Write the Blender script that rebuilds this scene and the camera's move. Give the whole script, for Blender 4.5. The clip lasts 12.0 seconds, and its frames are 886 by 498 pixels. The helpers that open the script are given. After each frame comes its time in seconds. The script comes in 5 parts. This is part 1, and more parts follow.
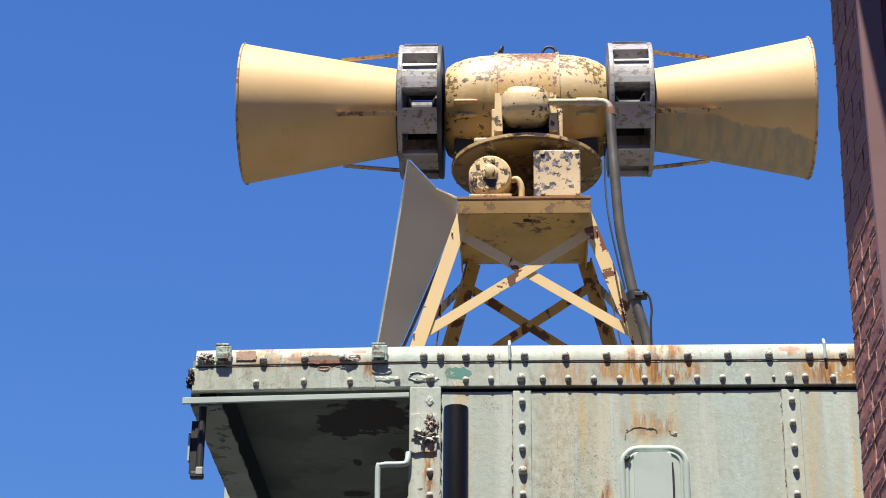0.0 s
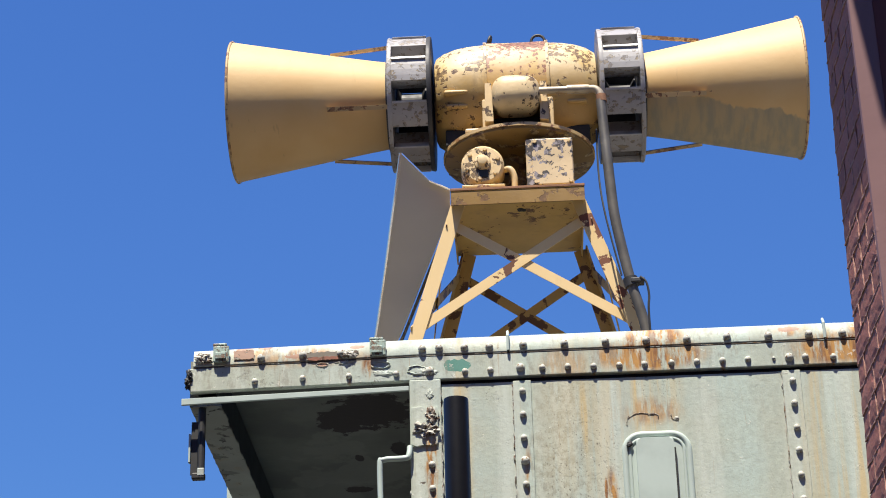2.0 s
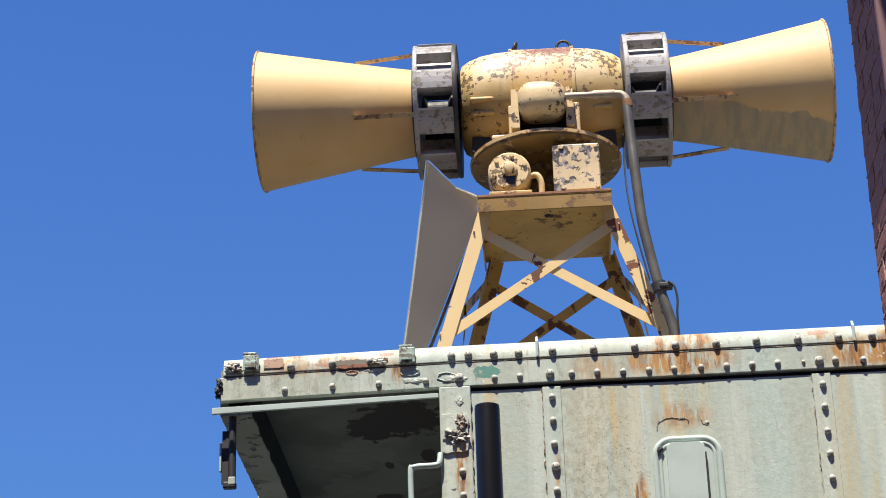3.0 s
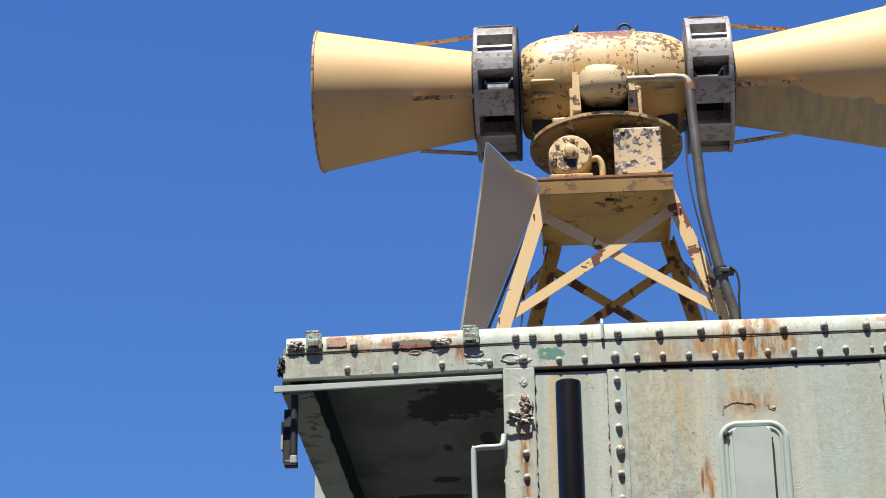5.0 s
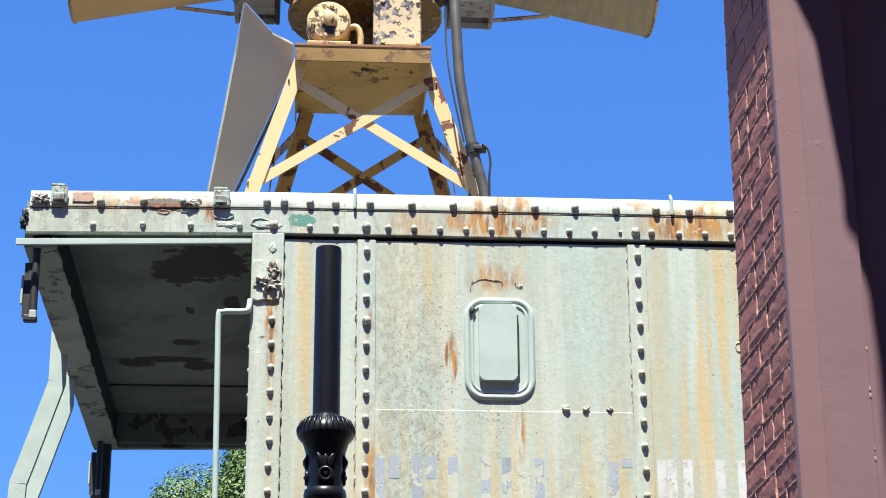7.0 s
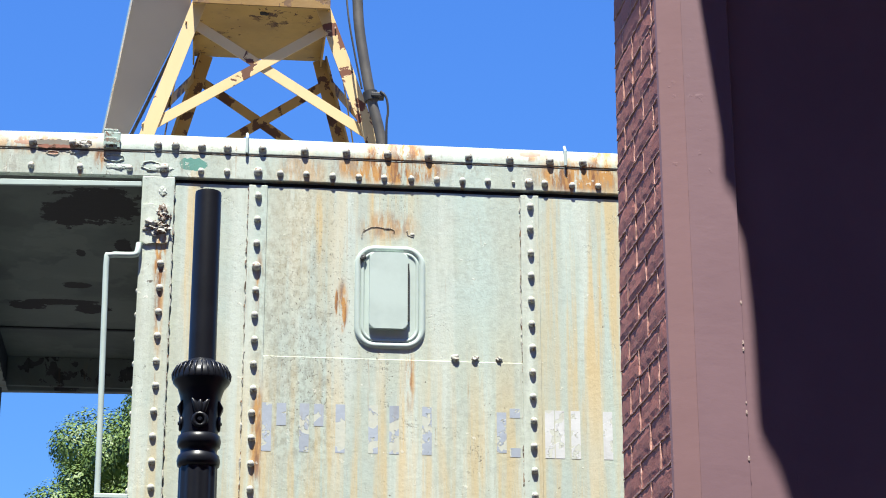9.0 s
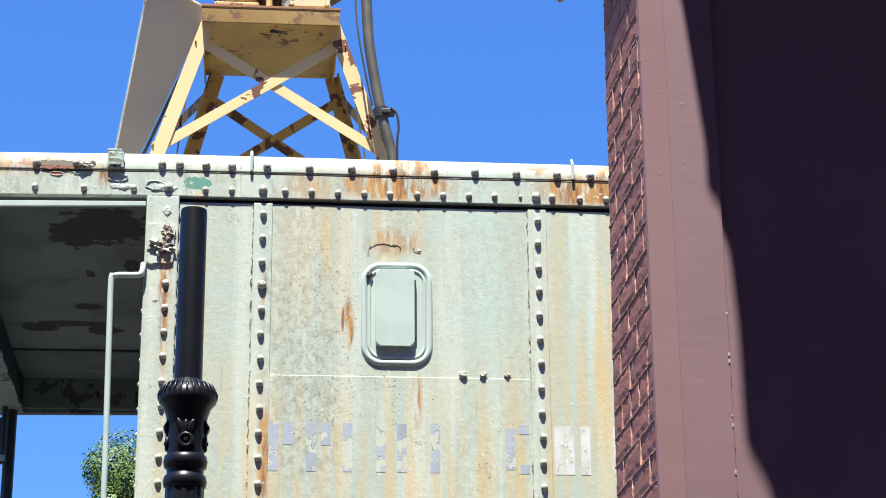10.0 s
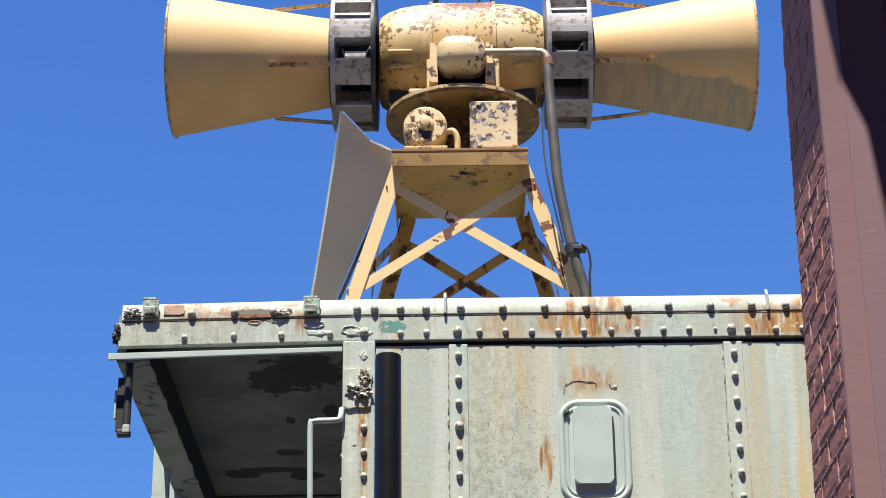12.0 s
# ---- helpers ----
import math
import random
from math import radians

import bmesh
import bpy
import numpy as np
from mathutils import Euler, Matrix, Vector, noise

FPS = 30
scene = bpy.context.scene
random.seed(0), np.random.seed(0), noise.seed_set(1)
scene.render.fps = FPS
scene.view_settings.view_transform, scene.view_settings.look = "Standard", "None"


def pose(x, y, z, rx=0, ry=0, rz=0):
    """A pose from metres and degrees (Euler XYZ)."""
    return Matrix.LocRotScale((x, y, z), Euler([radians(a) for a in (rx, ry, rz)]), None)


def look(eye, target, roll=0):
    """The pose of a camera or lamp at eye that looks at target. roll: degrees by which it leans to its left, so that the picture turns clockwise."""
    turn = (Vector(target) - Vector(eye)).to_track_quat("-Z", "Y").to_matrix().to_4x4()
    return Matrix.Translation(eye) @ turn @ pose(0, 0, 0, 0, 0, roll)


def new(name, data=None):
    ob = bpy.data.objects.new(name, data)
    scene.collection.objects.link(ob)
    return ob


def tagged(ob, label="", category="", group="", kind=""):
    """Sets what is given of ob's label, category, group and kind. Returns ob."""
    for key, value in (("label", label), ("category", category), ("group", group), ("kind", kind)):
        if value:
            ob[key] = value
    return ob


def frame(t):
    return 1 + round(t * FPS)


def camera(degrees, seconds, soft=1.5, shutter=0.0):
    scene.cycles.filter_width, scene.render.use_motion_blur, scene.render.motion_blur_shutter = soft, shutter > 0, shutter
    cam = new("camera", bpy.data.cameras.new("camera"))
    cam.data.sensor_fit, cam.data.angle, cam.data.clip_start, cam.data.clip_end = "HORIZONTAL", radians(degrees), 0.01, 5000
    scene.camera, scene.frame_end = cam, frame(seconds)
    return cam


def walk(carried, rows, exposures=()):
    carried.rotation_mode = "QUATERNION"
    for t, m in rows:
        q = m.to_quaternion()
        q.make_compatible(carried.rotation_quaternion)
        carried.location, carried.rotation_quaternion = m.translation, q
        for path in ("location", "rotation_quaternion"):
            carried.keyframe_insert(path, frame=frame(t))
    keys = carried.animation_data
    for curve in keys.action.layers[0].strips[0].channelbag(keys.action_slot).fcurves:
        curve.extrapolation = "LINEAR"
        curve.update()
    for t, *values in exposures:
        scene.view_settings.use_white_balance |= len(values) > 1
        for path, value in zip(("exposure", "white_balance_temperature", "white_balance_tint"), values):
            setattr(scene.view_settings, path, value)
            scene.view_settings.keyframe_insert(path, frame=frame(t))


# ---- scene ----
cam = camera(24.0, 12.0, soft=1.0)
PATH = [
    (0, (-0.019, -7.793, 1.582), (-0.091, -5.973, 2.408), 0.5),
    (0.5, (-0.021, -7.783, 1.584), (-0.086, -5.962, 2.408), 0.2),
    (1, (-0.017, -7.78, 1.583), (-0.079, -5.957, 2.404), -0.4),
    (1.5, (-0.014, -7.776, 1.59), (-0.077, -5.952, 2.409), -1.1),
    (2, (-0.017, -7.76, 1.59), (-0.085, -5.938, 2.41), -1.5),
    (2.5, (-0.023, -7.77, 1.59), (-0.105, -5.949, 2.412), -1.8),
    (4.5, (-0.045, -7.752, 1.575), (-0.169, -5.941, 2.416), -1.0),
    (5, (-0.153, -7.701, 1.574), (-0.279, -5.881, 2.394), -0.6),
    (5.5, (-0.229, -7.66, 1.572), (-0.319, -5.824, 2.36), -0.6),
    (6, (-0.231, -7.636, 1.588), (-0.247, -5.784, 2.344), -0.9),
    (6.5, (-0.231, -7.638, 1.588), (-0.167, -5.777, 2.318), -0.9),
    (7, (-0.232, -7.619, 1.591), (-0.104, -5.752, 2.295), -0.3),
    (7.2, (-0.237, -7.626, 1.584), (-0.093, -5.756, 2.278), 0.0),
    (8.8, (-0.204, -7.626, 1.591), (0.003, -5.747, 2.243), -0.0),
    (9, (-0.153, -7.59, 1.6), (0.061, -5.713, 2.258), -0.1),
    (9.5, (-0.054, -7.548, 1.612), (0.158, -5.674, 2.279), -0.5),
    (10, (-0.022, -7.541, 1.613), (0.154, -5.667, 2.287), -0.5),
    (10.5, (-0.019, -7.538, 1.614), (0.096, -5.664, 2.305), -0.4),
    (11, (-0.018, -7.533, 1.607), (0.035, -5.668, 2.327), -0.5),
    (11.5, (-0.002, -7.548, 1.622), (0.004, -5.698, 2.381), -0.6),
    (12, (-0.01, -7.562, 1.62), (-0.023, -5.727, 2.416), -0.5),
]
walk(cam, [(t, look(e, g, r)) for t, e, g, r in PATH],
     [(0, 0.88, 6500, 10), (4.5, 0.82, 6500, 10), (5.5, 0.75, 6500, 10), (6, 0.95, 6400, 9), (6.5, 1.22, 6200, 8), (7.2, 1.28, 6150, 7), (9, 1.32, 6100, 7), (10, 1.31, 6150, 7), (10.5, 1.31, 6250, 8), (11.2, 1.07, 6450, 10), (12, 0.99, 6400, 10)])

# ---- world and sun ----
SUN_EL, SUN_AZ = radians(69), radians(14)   # height, and turn from -y towards -x
world = bpy.data.worlds.new("world")
scene.world = world
world.use_nodes = True
wn = world.node_tree
sky = wn.nodes.new("ShaderNodeTexSky")
sky.sky_type, sky.sun_disc = "NISHITA", False
sky.sun_elevation, sky.sun_rotation = SUN_EL, math.pi + SUN_AZ
sky.air_density, sky.dust_density, sky.ozone_density = 2.0, 0.05, 4.5
deep = wn.nodes.new("ShaderNodeMix")
deep.data_type, deep.blend_type = "RGBA", "MULTIPLY"
deep.inputs[0].default_value, deep.inputs[7].default_value = 1.0, (0.45, 0.78, 1.56, 1)
wn.links.new(sky.outputs[0], deep.inputs[6])
wn.links.new(deep.outputs[2], wn.nodes["Background"].inputs[0])
wn.nodes["Background"].inputs[1].default_value = 0.046
sun = new("sun", bpy.data.lights.new("sun", "SUN"))
sun.data.energy, sun.data.angle, sun.data.color = 5.0, radians(0.55), (1.0, 0.925, 0.79)
to_sun = Vector((-math.sin(SUN_AZ) * math.cos(SUN_EL), -math.cos(SUN_AZ) * math.cos(SUN_EL), math.sin(SUN_EL)))
sun.matrix_world = look(to_sun * 30, (0, 0, 0))


# ---- materials ----
class Nodes:
    """A short hand for node materials."""

    def __init__(self, name, rough=0.6, metal=0.0):
        self.m = bpy.data.materials.new(name)
        self.m.use_nodes = True
        self.t = self.m.node_tree
        self.b = self.t.nodes["Principled BSDF"]
        self.b.inputs["Roughness"].default_value = rough
        self.b.inputs["Metallic"].default_value = metal
        self.co = self.t.nodes.new("ShaderNodeTexCoord").outputs["Object"]

    def put(self, sock, v):
        if isinstance(v, bpy.types.NodeSocket):
            self.t.links.new(v, sock)
        elif isinstance(v, (tuple, list)) and len(v) == 3 and sock.type == "RGBA":
            sock.default_value = (*v, 1)
        else:
            sock.default_value = v

    def node(self, kind, **ins):
        n = self.t.nodes.new(kind)
        for k, v in ins.items():
            self.put(n.inputs[k.replace("_", " ")], v)
        return n

    def scaled(self, s, turn=(0, 0, 0), shift=(0, 0, 0)):
        n = self.node("ShaderNodeMapping", Vector=self.co, Scale=s, Location=shift)
        n.inputs["Rotation"].default_value = turn
        return n.outputs[0]

    def noise(self, scale, detail=4.0, rough=0.55, at=None, distort=0.0):
        n = self.node("ShaderNodeTexNoise", Vector=at or self.co, Scale=scale, Detail=detail, Roughness=rough, Distortion=distort)
        return n.outputs[0]

    def cells(self, scale, at=None):
        n = self.node("ShaderNodeTexVoronoi", Vector=at or self.co, Scale=scale)
        return n.outputs["Distance"]

    def ramp(self, v, lo, hi, a=0.0, b=1.0):
        n = self.node("ShaderNodeMapRange")
        n.interpolation_type = "SMOOTHSTEP"
        for i, x in enumerate((v, lo, hi, a, b)):
            self.put(n.inputs[i], x)
        return n.outputs[0]

    def math(self, op, a, b=0.0):
        n = self.node("ShaderNodeMath")
        n.operation = op
        self.put(n.inputs[0], a), self.put(n.inputs[1], b)
        return n.outputs[0]

    def axis(self, i):
        return self.node("ShaderNodeSeparateXYZ", Vector=self.co).outputs[i]

    def mix(self, f, a, b):
        n = self.t.nodes.new("ShaderNodeMix")
        n.data_type = "RGBA"
        self.put(n.inputs[0], f), self.put(n.inputs[6], a), self.put(n.inputs[7], b)
        return n.outputs[2]

    def spot(self, x, z, rx, rz, soft=0.5):
        """1 inside an ellipse in x and z, 0 outside."""
        dx = self.math("MULTIPLY", self.math("SUBTRACT", self.axis(0), x), 1 / rx)
        dz = self.math("MULTIPLY", self.math("SUBTRACT", self.axis(2), z), 1 / rz)
        d = self.math("SQRT", self.math("ADD", self.math("MULTIPLY", dx, dx), self.math("MULTIPLY", dz, dz)))
        return self.ramp(d, 1 - soft, 1 + soft, 1.0, 0.0)

    def done(self, colour, bump=None, strength=0.3, dist=0.004, rough=None):
        self.put(self.b.inputs["Base Color"], colour)
        if rough is not None:
            self.put(self.b.inputs["Roughness"], rough)
        if bump is not None:
            n = self.node("ShaderNodeBump", Height=bump, Strength=strength, Distance=dist)
            self.t.links.new(n.outputs[0], self.b.inputs["Normal"])
        return self.m


def car_paint(name, base=(0.43, 0.505, 0.45)):
    """Old pale green railway paint, chalked, pitted and streaked with rust."""
    k = Nodes(name, 0.62)
    big = k.noise(1.5, 3)
    mid = k.noise(9, 5)
    col = k.mix(k.ramp(big, 0.38, 0.62), base, (0.455, 0.49, 0.395))
    col = k.mix(k.ramp(mid, 0.42, 0.72, 0, 0.6), col, (0.43, 0.45, 0.38))
    wash = k.noise(1.0, 4, 0.6, k.scaled((9, 9, 0.5), shift=(3.1, 0, 0)))
    col = k.mix(k.ramp(wash, 0.48, 0.66, 0, 0.7), col, (0.60, 0.65, 0.575))
    cool = k.noise(1.0, 3, 0.5, k.scaled((5, 5, 0.35), shift=(1.3, 0, 4)))
    col = k.mix(k.ramp(cool, 0.52, 0.7, 0, 0.55), col, (0.47, 0.585, 0.53))
    grain = k.math("MULTIPLY", k.ramp(k.noise(1.0, 6, 0.78, k.scaled((34, 34, 22), shift=(5, 0, 2))), 0.42, 0.62), k.ramp(k.noise(2.4, 3), 0.30, 0.60, 0.35, 0.85))
    dirty = k.math("MAXIMUM", k.spot(0.15, 3.9, 0.17, 0.75, 0.35), k.math("MULTIPLY", k.spot(0.84, 3.9, 0.19, 0.75, 0.4), 0.25))
    col = k.mix(k.math("MULTIPLY", grain, k.math("ADD", k.math("MULTIPLY", dirty, 0.62), 0.25)), col, (0.275, 0.29, 0.24))
    pale = k.math("MAXIMUM", k.spot(0.33, 4.1, 0.05, 0.6, 0.4), k.math("MAXIMUM", k.spot(-0.06, 4.0, 0.045, 0.9, 0.4), k.spot(0.70, 4.0, 0.04, 0.5, 0.5)))
    col = k.mix(k.math("MULTIPLY", pale, k.ramp(k.noise(1.0, 5, 0.65, k.scaled((30, 30, 2.5))), 0.32, 0.55, 0.15, 0.6)), col, (0.57, 0.62, 0.55))
    # yellow and orange runs
    run = k.noise(1.0, 5, 0.62, k.scaled((15, 15, 0.6)))
    zone = k.math("MAXIMUM", k.math("MAXIMUM", k.spot(0.46, 4.42, 0.13, 0.30, 0.5), k.spot(0.229, 4.33, 0.018, 0.17, 0.6)), k.spot(0.555, 3.62, 0.05, 0.34, 0.7))
    zone = k.math("MAXIMUM", zone, k.spot(1.28, 4.2, 0.20, 0.75, 0.5))
    zone = k.math("MAXIMUM", zone, k.spot(-0.255, 4.15, 0.035, 0.5, 0.6))
    zone = k.math("MAXIMUM", zone, k.math("MULTIPLY", k.spot(0.5, 3.2, 1.1, 0.55, 0.6), 0.8))
    zone = k.math("MAXIMUM", zone, k.math("MULTIPLY", k.spot(0.25, 4.3, 0.2, 0.35, 0.7), 0.45))
    runs = k.math("MULTIPLY", k.ramp(run, 0.44, 0.60), zone)
    col = k.mix(k.math("MULTIPLY", runs, 0.64), col, (0.60, 0.41, 0.14))
    # bleeding rust
    fine = k.noise(1.0, 6, 0.7, k.scaled((32, 32, 6.5), shift=(0, 0, 1.7)))
    bleed = k.math("MAXIMUM", k.spot(0.325, 4.02, 0.020, 0.09, 0.5), k.spot(0.585, 3.74, 0.016, 0.11, 0.7))
    bleed = k.math("MAXIMUM", bleed, k.math("MULTIPLY", k.spot(0.48, 4.325, 0.09, 0.03, 0.7), 0.7))
    bleed = k.math("MAXIMUM", bleed, k.math("MULTIPLY", k.spot(0.52, 4.655, 0.11, 0.05, 0.3), 1.5))
    bleed = k.math("MAXIMUM", bleed, k.math("MULTIPLY", k.spot(0.50, 4.58, 0.20, 0.06, 0.4), 1.5))
    bleed = k.math("MAXIMUM", bleed, k.math("MULTIPLY", k.spot(1.27, 4.58, 0.18, 0.06, 0.5), 1.4))
    bleed = k.math("MAXIMUM", bleed, k.math("MULTIPLY", k.spot(0.16, 4.56, 0.10, 0.06, 0.5), 0.6))
    bleed = k.math("MAXIMUM", bleed, k.spot(-0.37, 4.08, 0.016, 0.26, 0.5))
    bleed = k.math("MAXIMUM", bleed, k.math("MAXIMUM", k.spot(0.012, 3.5, 0.022, 0.22, 0.5), k.spot(0.005, 4.10, 0.012, 0.10, 0.6)))
    bleed = k.math("MAXIMUM", bleed, k.math("MULTIPLY", k.spot(-0.9, 4.62, 0.30, 0.03, 0.6), 0.7))
    for x, z, rx, rz, f in ((1.055, 4.66, 0.05, 0.025, 0.9), (1.36, 4.655, 0.06, 0.05, 1.3), (1.20, 4.57, 0.09, 0.06, 1.2), (-1.06, 4.66, 0.06, 0.03, 0.8), (-0.86, 4.645, 0.10, 0.022, 1.0), (-0.62, 4.58, 0.02, 0.05, 1.1), (-0.372, 4.17, 0.022, 0.12, 1.5), (0.328, 3.99, 0.011, 0.065, 2.2), (0.302, 4.03, 0.006, 0.045, 2.0), (0.50, 4.35, 0.10, 0.05, 0.8)):
        bleed = k.math("MAXIMUM", bleed, k.math("MULTIPLY", k.spot(x, z, rx, rz, 0.5), f))
    for x in (0.074, 0.279, 0.481, 0.789, 1.225, -0.694):
        bleed = k.math("MAXIMUM", bleed, k.spot(x, 4.525, 0.008, 0.03, 0.5))
    bleed = k.math("MULTIPLY", k.ramp(fine, 0.38, 0.56), bleed)
    col = k.mix(k.math("MINIMUM", k.math("MULTIPLY", bleed, 0.9), 1.0), col, k.mix(k.ramp(k.noise(1.0, 4, 0.6, k.scaled((38, 38, 6))), 0.42, 0.62), (0.48, 0.245, 0.06), (0.22, 0.09, 0.03)))
    # thin dark runs, and old teal paint laid bare
    thin = k.math("MULTIPLY", k.ramp(k.noise(1.0, 6, 0.75, k.scaled((55, 55, 2.2), shift=(7, 2, 0))), 0.60, 0.70), 0.6)
    col = k.mix(thin, col, (0.36, 0.25, 0.14))
    col = k.mix(k.ramp(k.math("ADD", k.spot(-0.262, 4.568, 0.050, 0.028, 0.55), k.math("MULTIPLY", k.math("SUBTRACT", k.noise(34, 4), 0.5), 1.5)), 0.46, 0.52), col, (0.10, 0.27, 0.22))
    # broken paint along the roof edge, down to reddish primer
    torn = k.math("MULTIPLY", k.math("SUBTRACT", k.noise(38, 5, 0.7), 0.5), 1.6)
    for x, z, rx, rz in ((-1.115, 4.668, 0.040, 0.018), (-1.03, 4.678, 0.03, 0.008), (-0.86, 4.633, 0.085, 0.012), (-0.80, 4.592, 0.02, 0.008), (1.06, 4.668, 0.045, 0.012), (-0.66, 4.665, 0.03, 0.008)):
        col = k.mix(k.ramp(k.math("ADD", k.spot(x, z, rx, rz, 0.5), torn), 0.5, 0.56, 0, 0.9), col, (0.37, 0.20, 0.13))
    fleck = k.math("MULTIPLY", k.ramp(k.noise(44, 3, 0.5), 0.725, 0.745), k.ramp(k.noise(3.1, 2), 0.42, 0.58, 0.2, 1.0))
    col = k.mix(fleck, col, (0.12, 0.10, 0.075))
    soot = k.math("MULTIPLY", k.ramp(k.axis(2), 4.50, 4.515), k.ramp(k.noise(1.0, 6, 0.72, k.scaled((26, 26, 9), shift=(4, 0, 8))), 0.50, 0.66, 0, 0.6))
    col = k.mix(soot, col, (0.27, 0.255, 0.20))
    # flaking, hairlines and pits
    worn = k.math("MAXIMUM", k.ramp(k.noise(3.2, 4, 0.6), 0.56, 0.66), k.spot(0.22, 4.0, 0.16, 0.40, 0.6))
    wander = k.noise(14, 5, 0.6)
    line = k.ramp(k.math("ABSOLUTE", k.math("SUBTRACT", wander, 0.5)), 0.0, 0.010, 1, 0)
    line = k.math("MULTIPLY", k.math("MULTIPLY", line, worn), k.ramp(k.noise(30, 3), 0.45, 0.55))
    col = k.mix(k.math("MULTIPLY", line, 0.38), col, (0.16, 0.15, 0.12))
    pits = k.math("MULTIPLY", k.ramp(k.noise(1.0, 4, 0.7, k.scaled((110, 110, 70))), 0.585, 0.65), k.math("ADD", k.math("MULTIPLY", worn, 0.9), 0.12))
    col = k.mix(pits, col, (0.17, 0.155, 0.12))
    flake = k.ramp(k.noise(26, 5, 0.65), 0.66, 0.675)
    col = k.mix(k.math("MULTIPLY", flake, 0.6), col, (0.68, 0.67, 0.58))
    relief = k.math("ADD", k.math("MULTIPLY", k.noise(46, 6, 0.7), 0.8), k.math("ADD", k.math("MULTIPLY", line, -0.8), k.math("MULTIPLY", flake, 0.4)))
    relief = k.math("SUBTRACT", relief, k.math("MULTIPLY", pits, 0.7))
    return k.done(col, relief, 0.5, 0.004, k.ramp(mid, 0.3, 0.7, 0.5, 0.75))


def peeling(name, top, under, amount=0.5, scale=16.0, second=(0.18, 0.09, 0.05), gloss=0.5, wear_shade_z=None):
    """Thick old paint that flakes off in patches down to primer and rust."""
    k = Nodes(name, gloss)
    warp = k.node("ShaderNodeTexNoise", Vector=k.co, Scale=scale * 1.6, Detail=3.0)
    bent = k.node("ShaderNodeVectorMath")
    bent.operation = "MULTIPLY_ADD"
    k.put(bent.inputs[0], warp.outputs[1]), k.put(bent.inputs[2], k.co)
    bent.inputs[1].default_value = (0.9 / scale,) * 3
    chip = k.node("ShaderNodeTexVoronoi", Vector=bent.outputs[0], Scale=scale * 1.5)
    luck = k.node("ShaderNodeSeparateColor", Color=chip.outputs["Color"]).outputs[0]
    n = k.math("ADD", k.math("MULTIPLY", luck, 0.30), k.math("MULTIPLY", k.noise(scale, 6, 0.68, distort=0.4), 0.70))
    n = k.math("ADD", n, k.math("MULTIPLY", k.math("SUBTRACT", k.noise(scale * 0.2, 3), 0.5), 0.55))
    if wear_shade_z:
        n = k.math("ADD", n, k.math("MULTIPLY", k.math("SUBTRACT", k.noise(4.5, 3, 0.6), 0.52), 0.8))
        n = k.math("ADD", n, k.ramp(k.axis(2), wear_shade_z - 0.2, wear_shade_z + 0.25, -0.07, 0.045))
    patch = k.ramp(n, amount, amount + 0.012)
    edge = k.math("SUBTRACT", k.ramp(n, amount - 0.03, amount), patch)
    big = k.noise(3.0, 4)
    col = k.mix(k.ramp(k.noise(5, 4), 0.35, 0.7), top, tuple(c * 0.82 for c in top))
    if wear_shade_z:
        # mustard below this height paints the casing's underside shade, with some old stain
        shade_z = k.math("ADD", k.axis(2), k.math("MULTIPLY", k.math("SUBTRACT", k.noise(7, 4, 0.6), 0.5), 0.25))
        col = k.mix(k.ramp(shade_z, wear_shade_z - 0.10, wear_shade_z + 0.10, 0.8, 0), col, (0.50, 0.31, 0.085))
        col = k.mix(k.ramp(k.noise(6, 4, 0.6), 0.54, 0.62, 0, 0.55), col, (0.60, 0.40, 0.12))
    bare = k.mix(k.ramp(k.noise(scale * 1.7, 4), 0.45, 0.6), under, second)
    col = k.mix(k.math("MULTIPLY", edge, 0.35), col, tuple(min(1, c * 1.25) for c in top))
    col = k.mix(patch, col, bare)
    grime = k.ramp(k.noise(1.0, 5, 0.6, k.scaled((14, 14, 2))), 0.55, 0.75, 0, 0.4)
    col = k.mix(grime, col, (0.25, 0.17, 0.09))
    h = k.math("SUBTRACT", k.math("MULTIPLY", k.noise(60, 3), 0.15), patch)
    return k.done(col, h, 0.9, 0.006, k.ramp(big, 0.3, 0.7, gloss - 0.1, gloss + 0.15))


def cream(name, base=(0.74, 0.53, 0.25), spots=0.70, scale=9.0, rust=(0.13, 0.05, 0.02)):
    """Cream-yellow paint with a few rust chips."""
    k = Nodes(name, 0.48)
    col = k.mix(k.ramp(k.noise(2.2, 4), 0.35, 0.7), base, (base[0] * 0.93, base[1] * 0.9, base[2] * 0.8))
    streak = k.ramp(k.noise(1.0, 5, 0.6, k.scaled((18, 18, 2.5))), 0.55, 0.8, 0, 0.35)
    col = k.mix(streak, col, (0.50, 0.36, 0.18))
    chip = k.ramp(k.noise(scale, 6, 0.6, distort=0.3), spots, spots + 0.015)
    col = k.mix(chip, col, rust)
    h = k.math("SUBTRACT", k.math("MULTIPLY", k.noise(34, 4), 0.25), chip)
    return k.done(col, h, 0.3, 0.003)


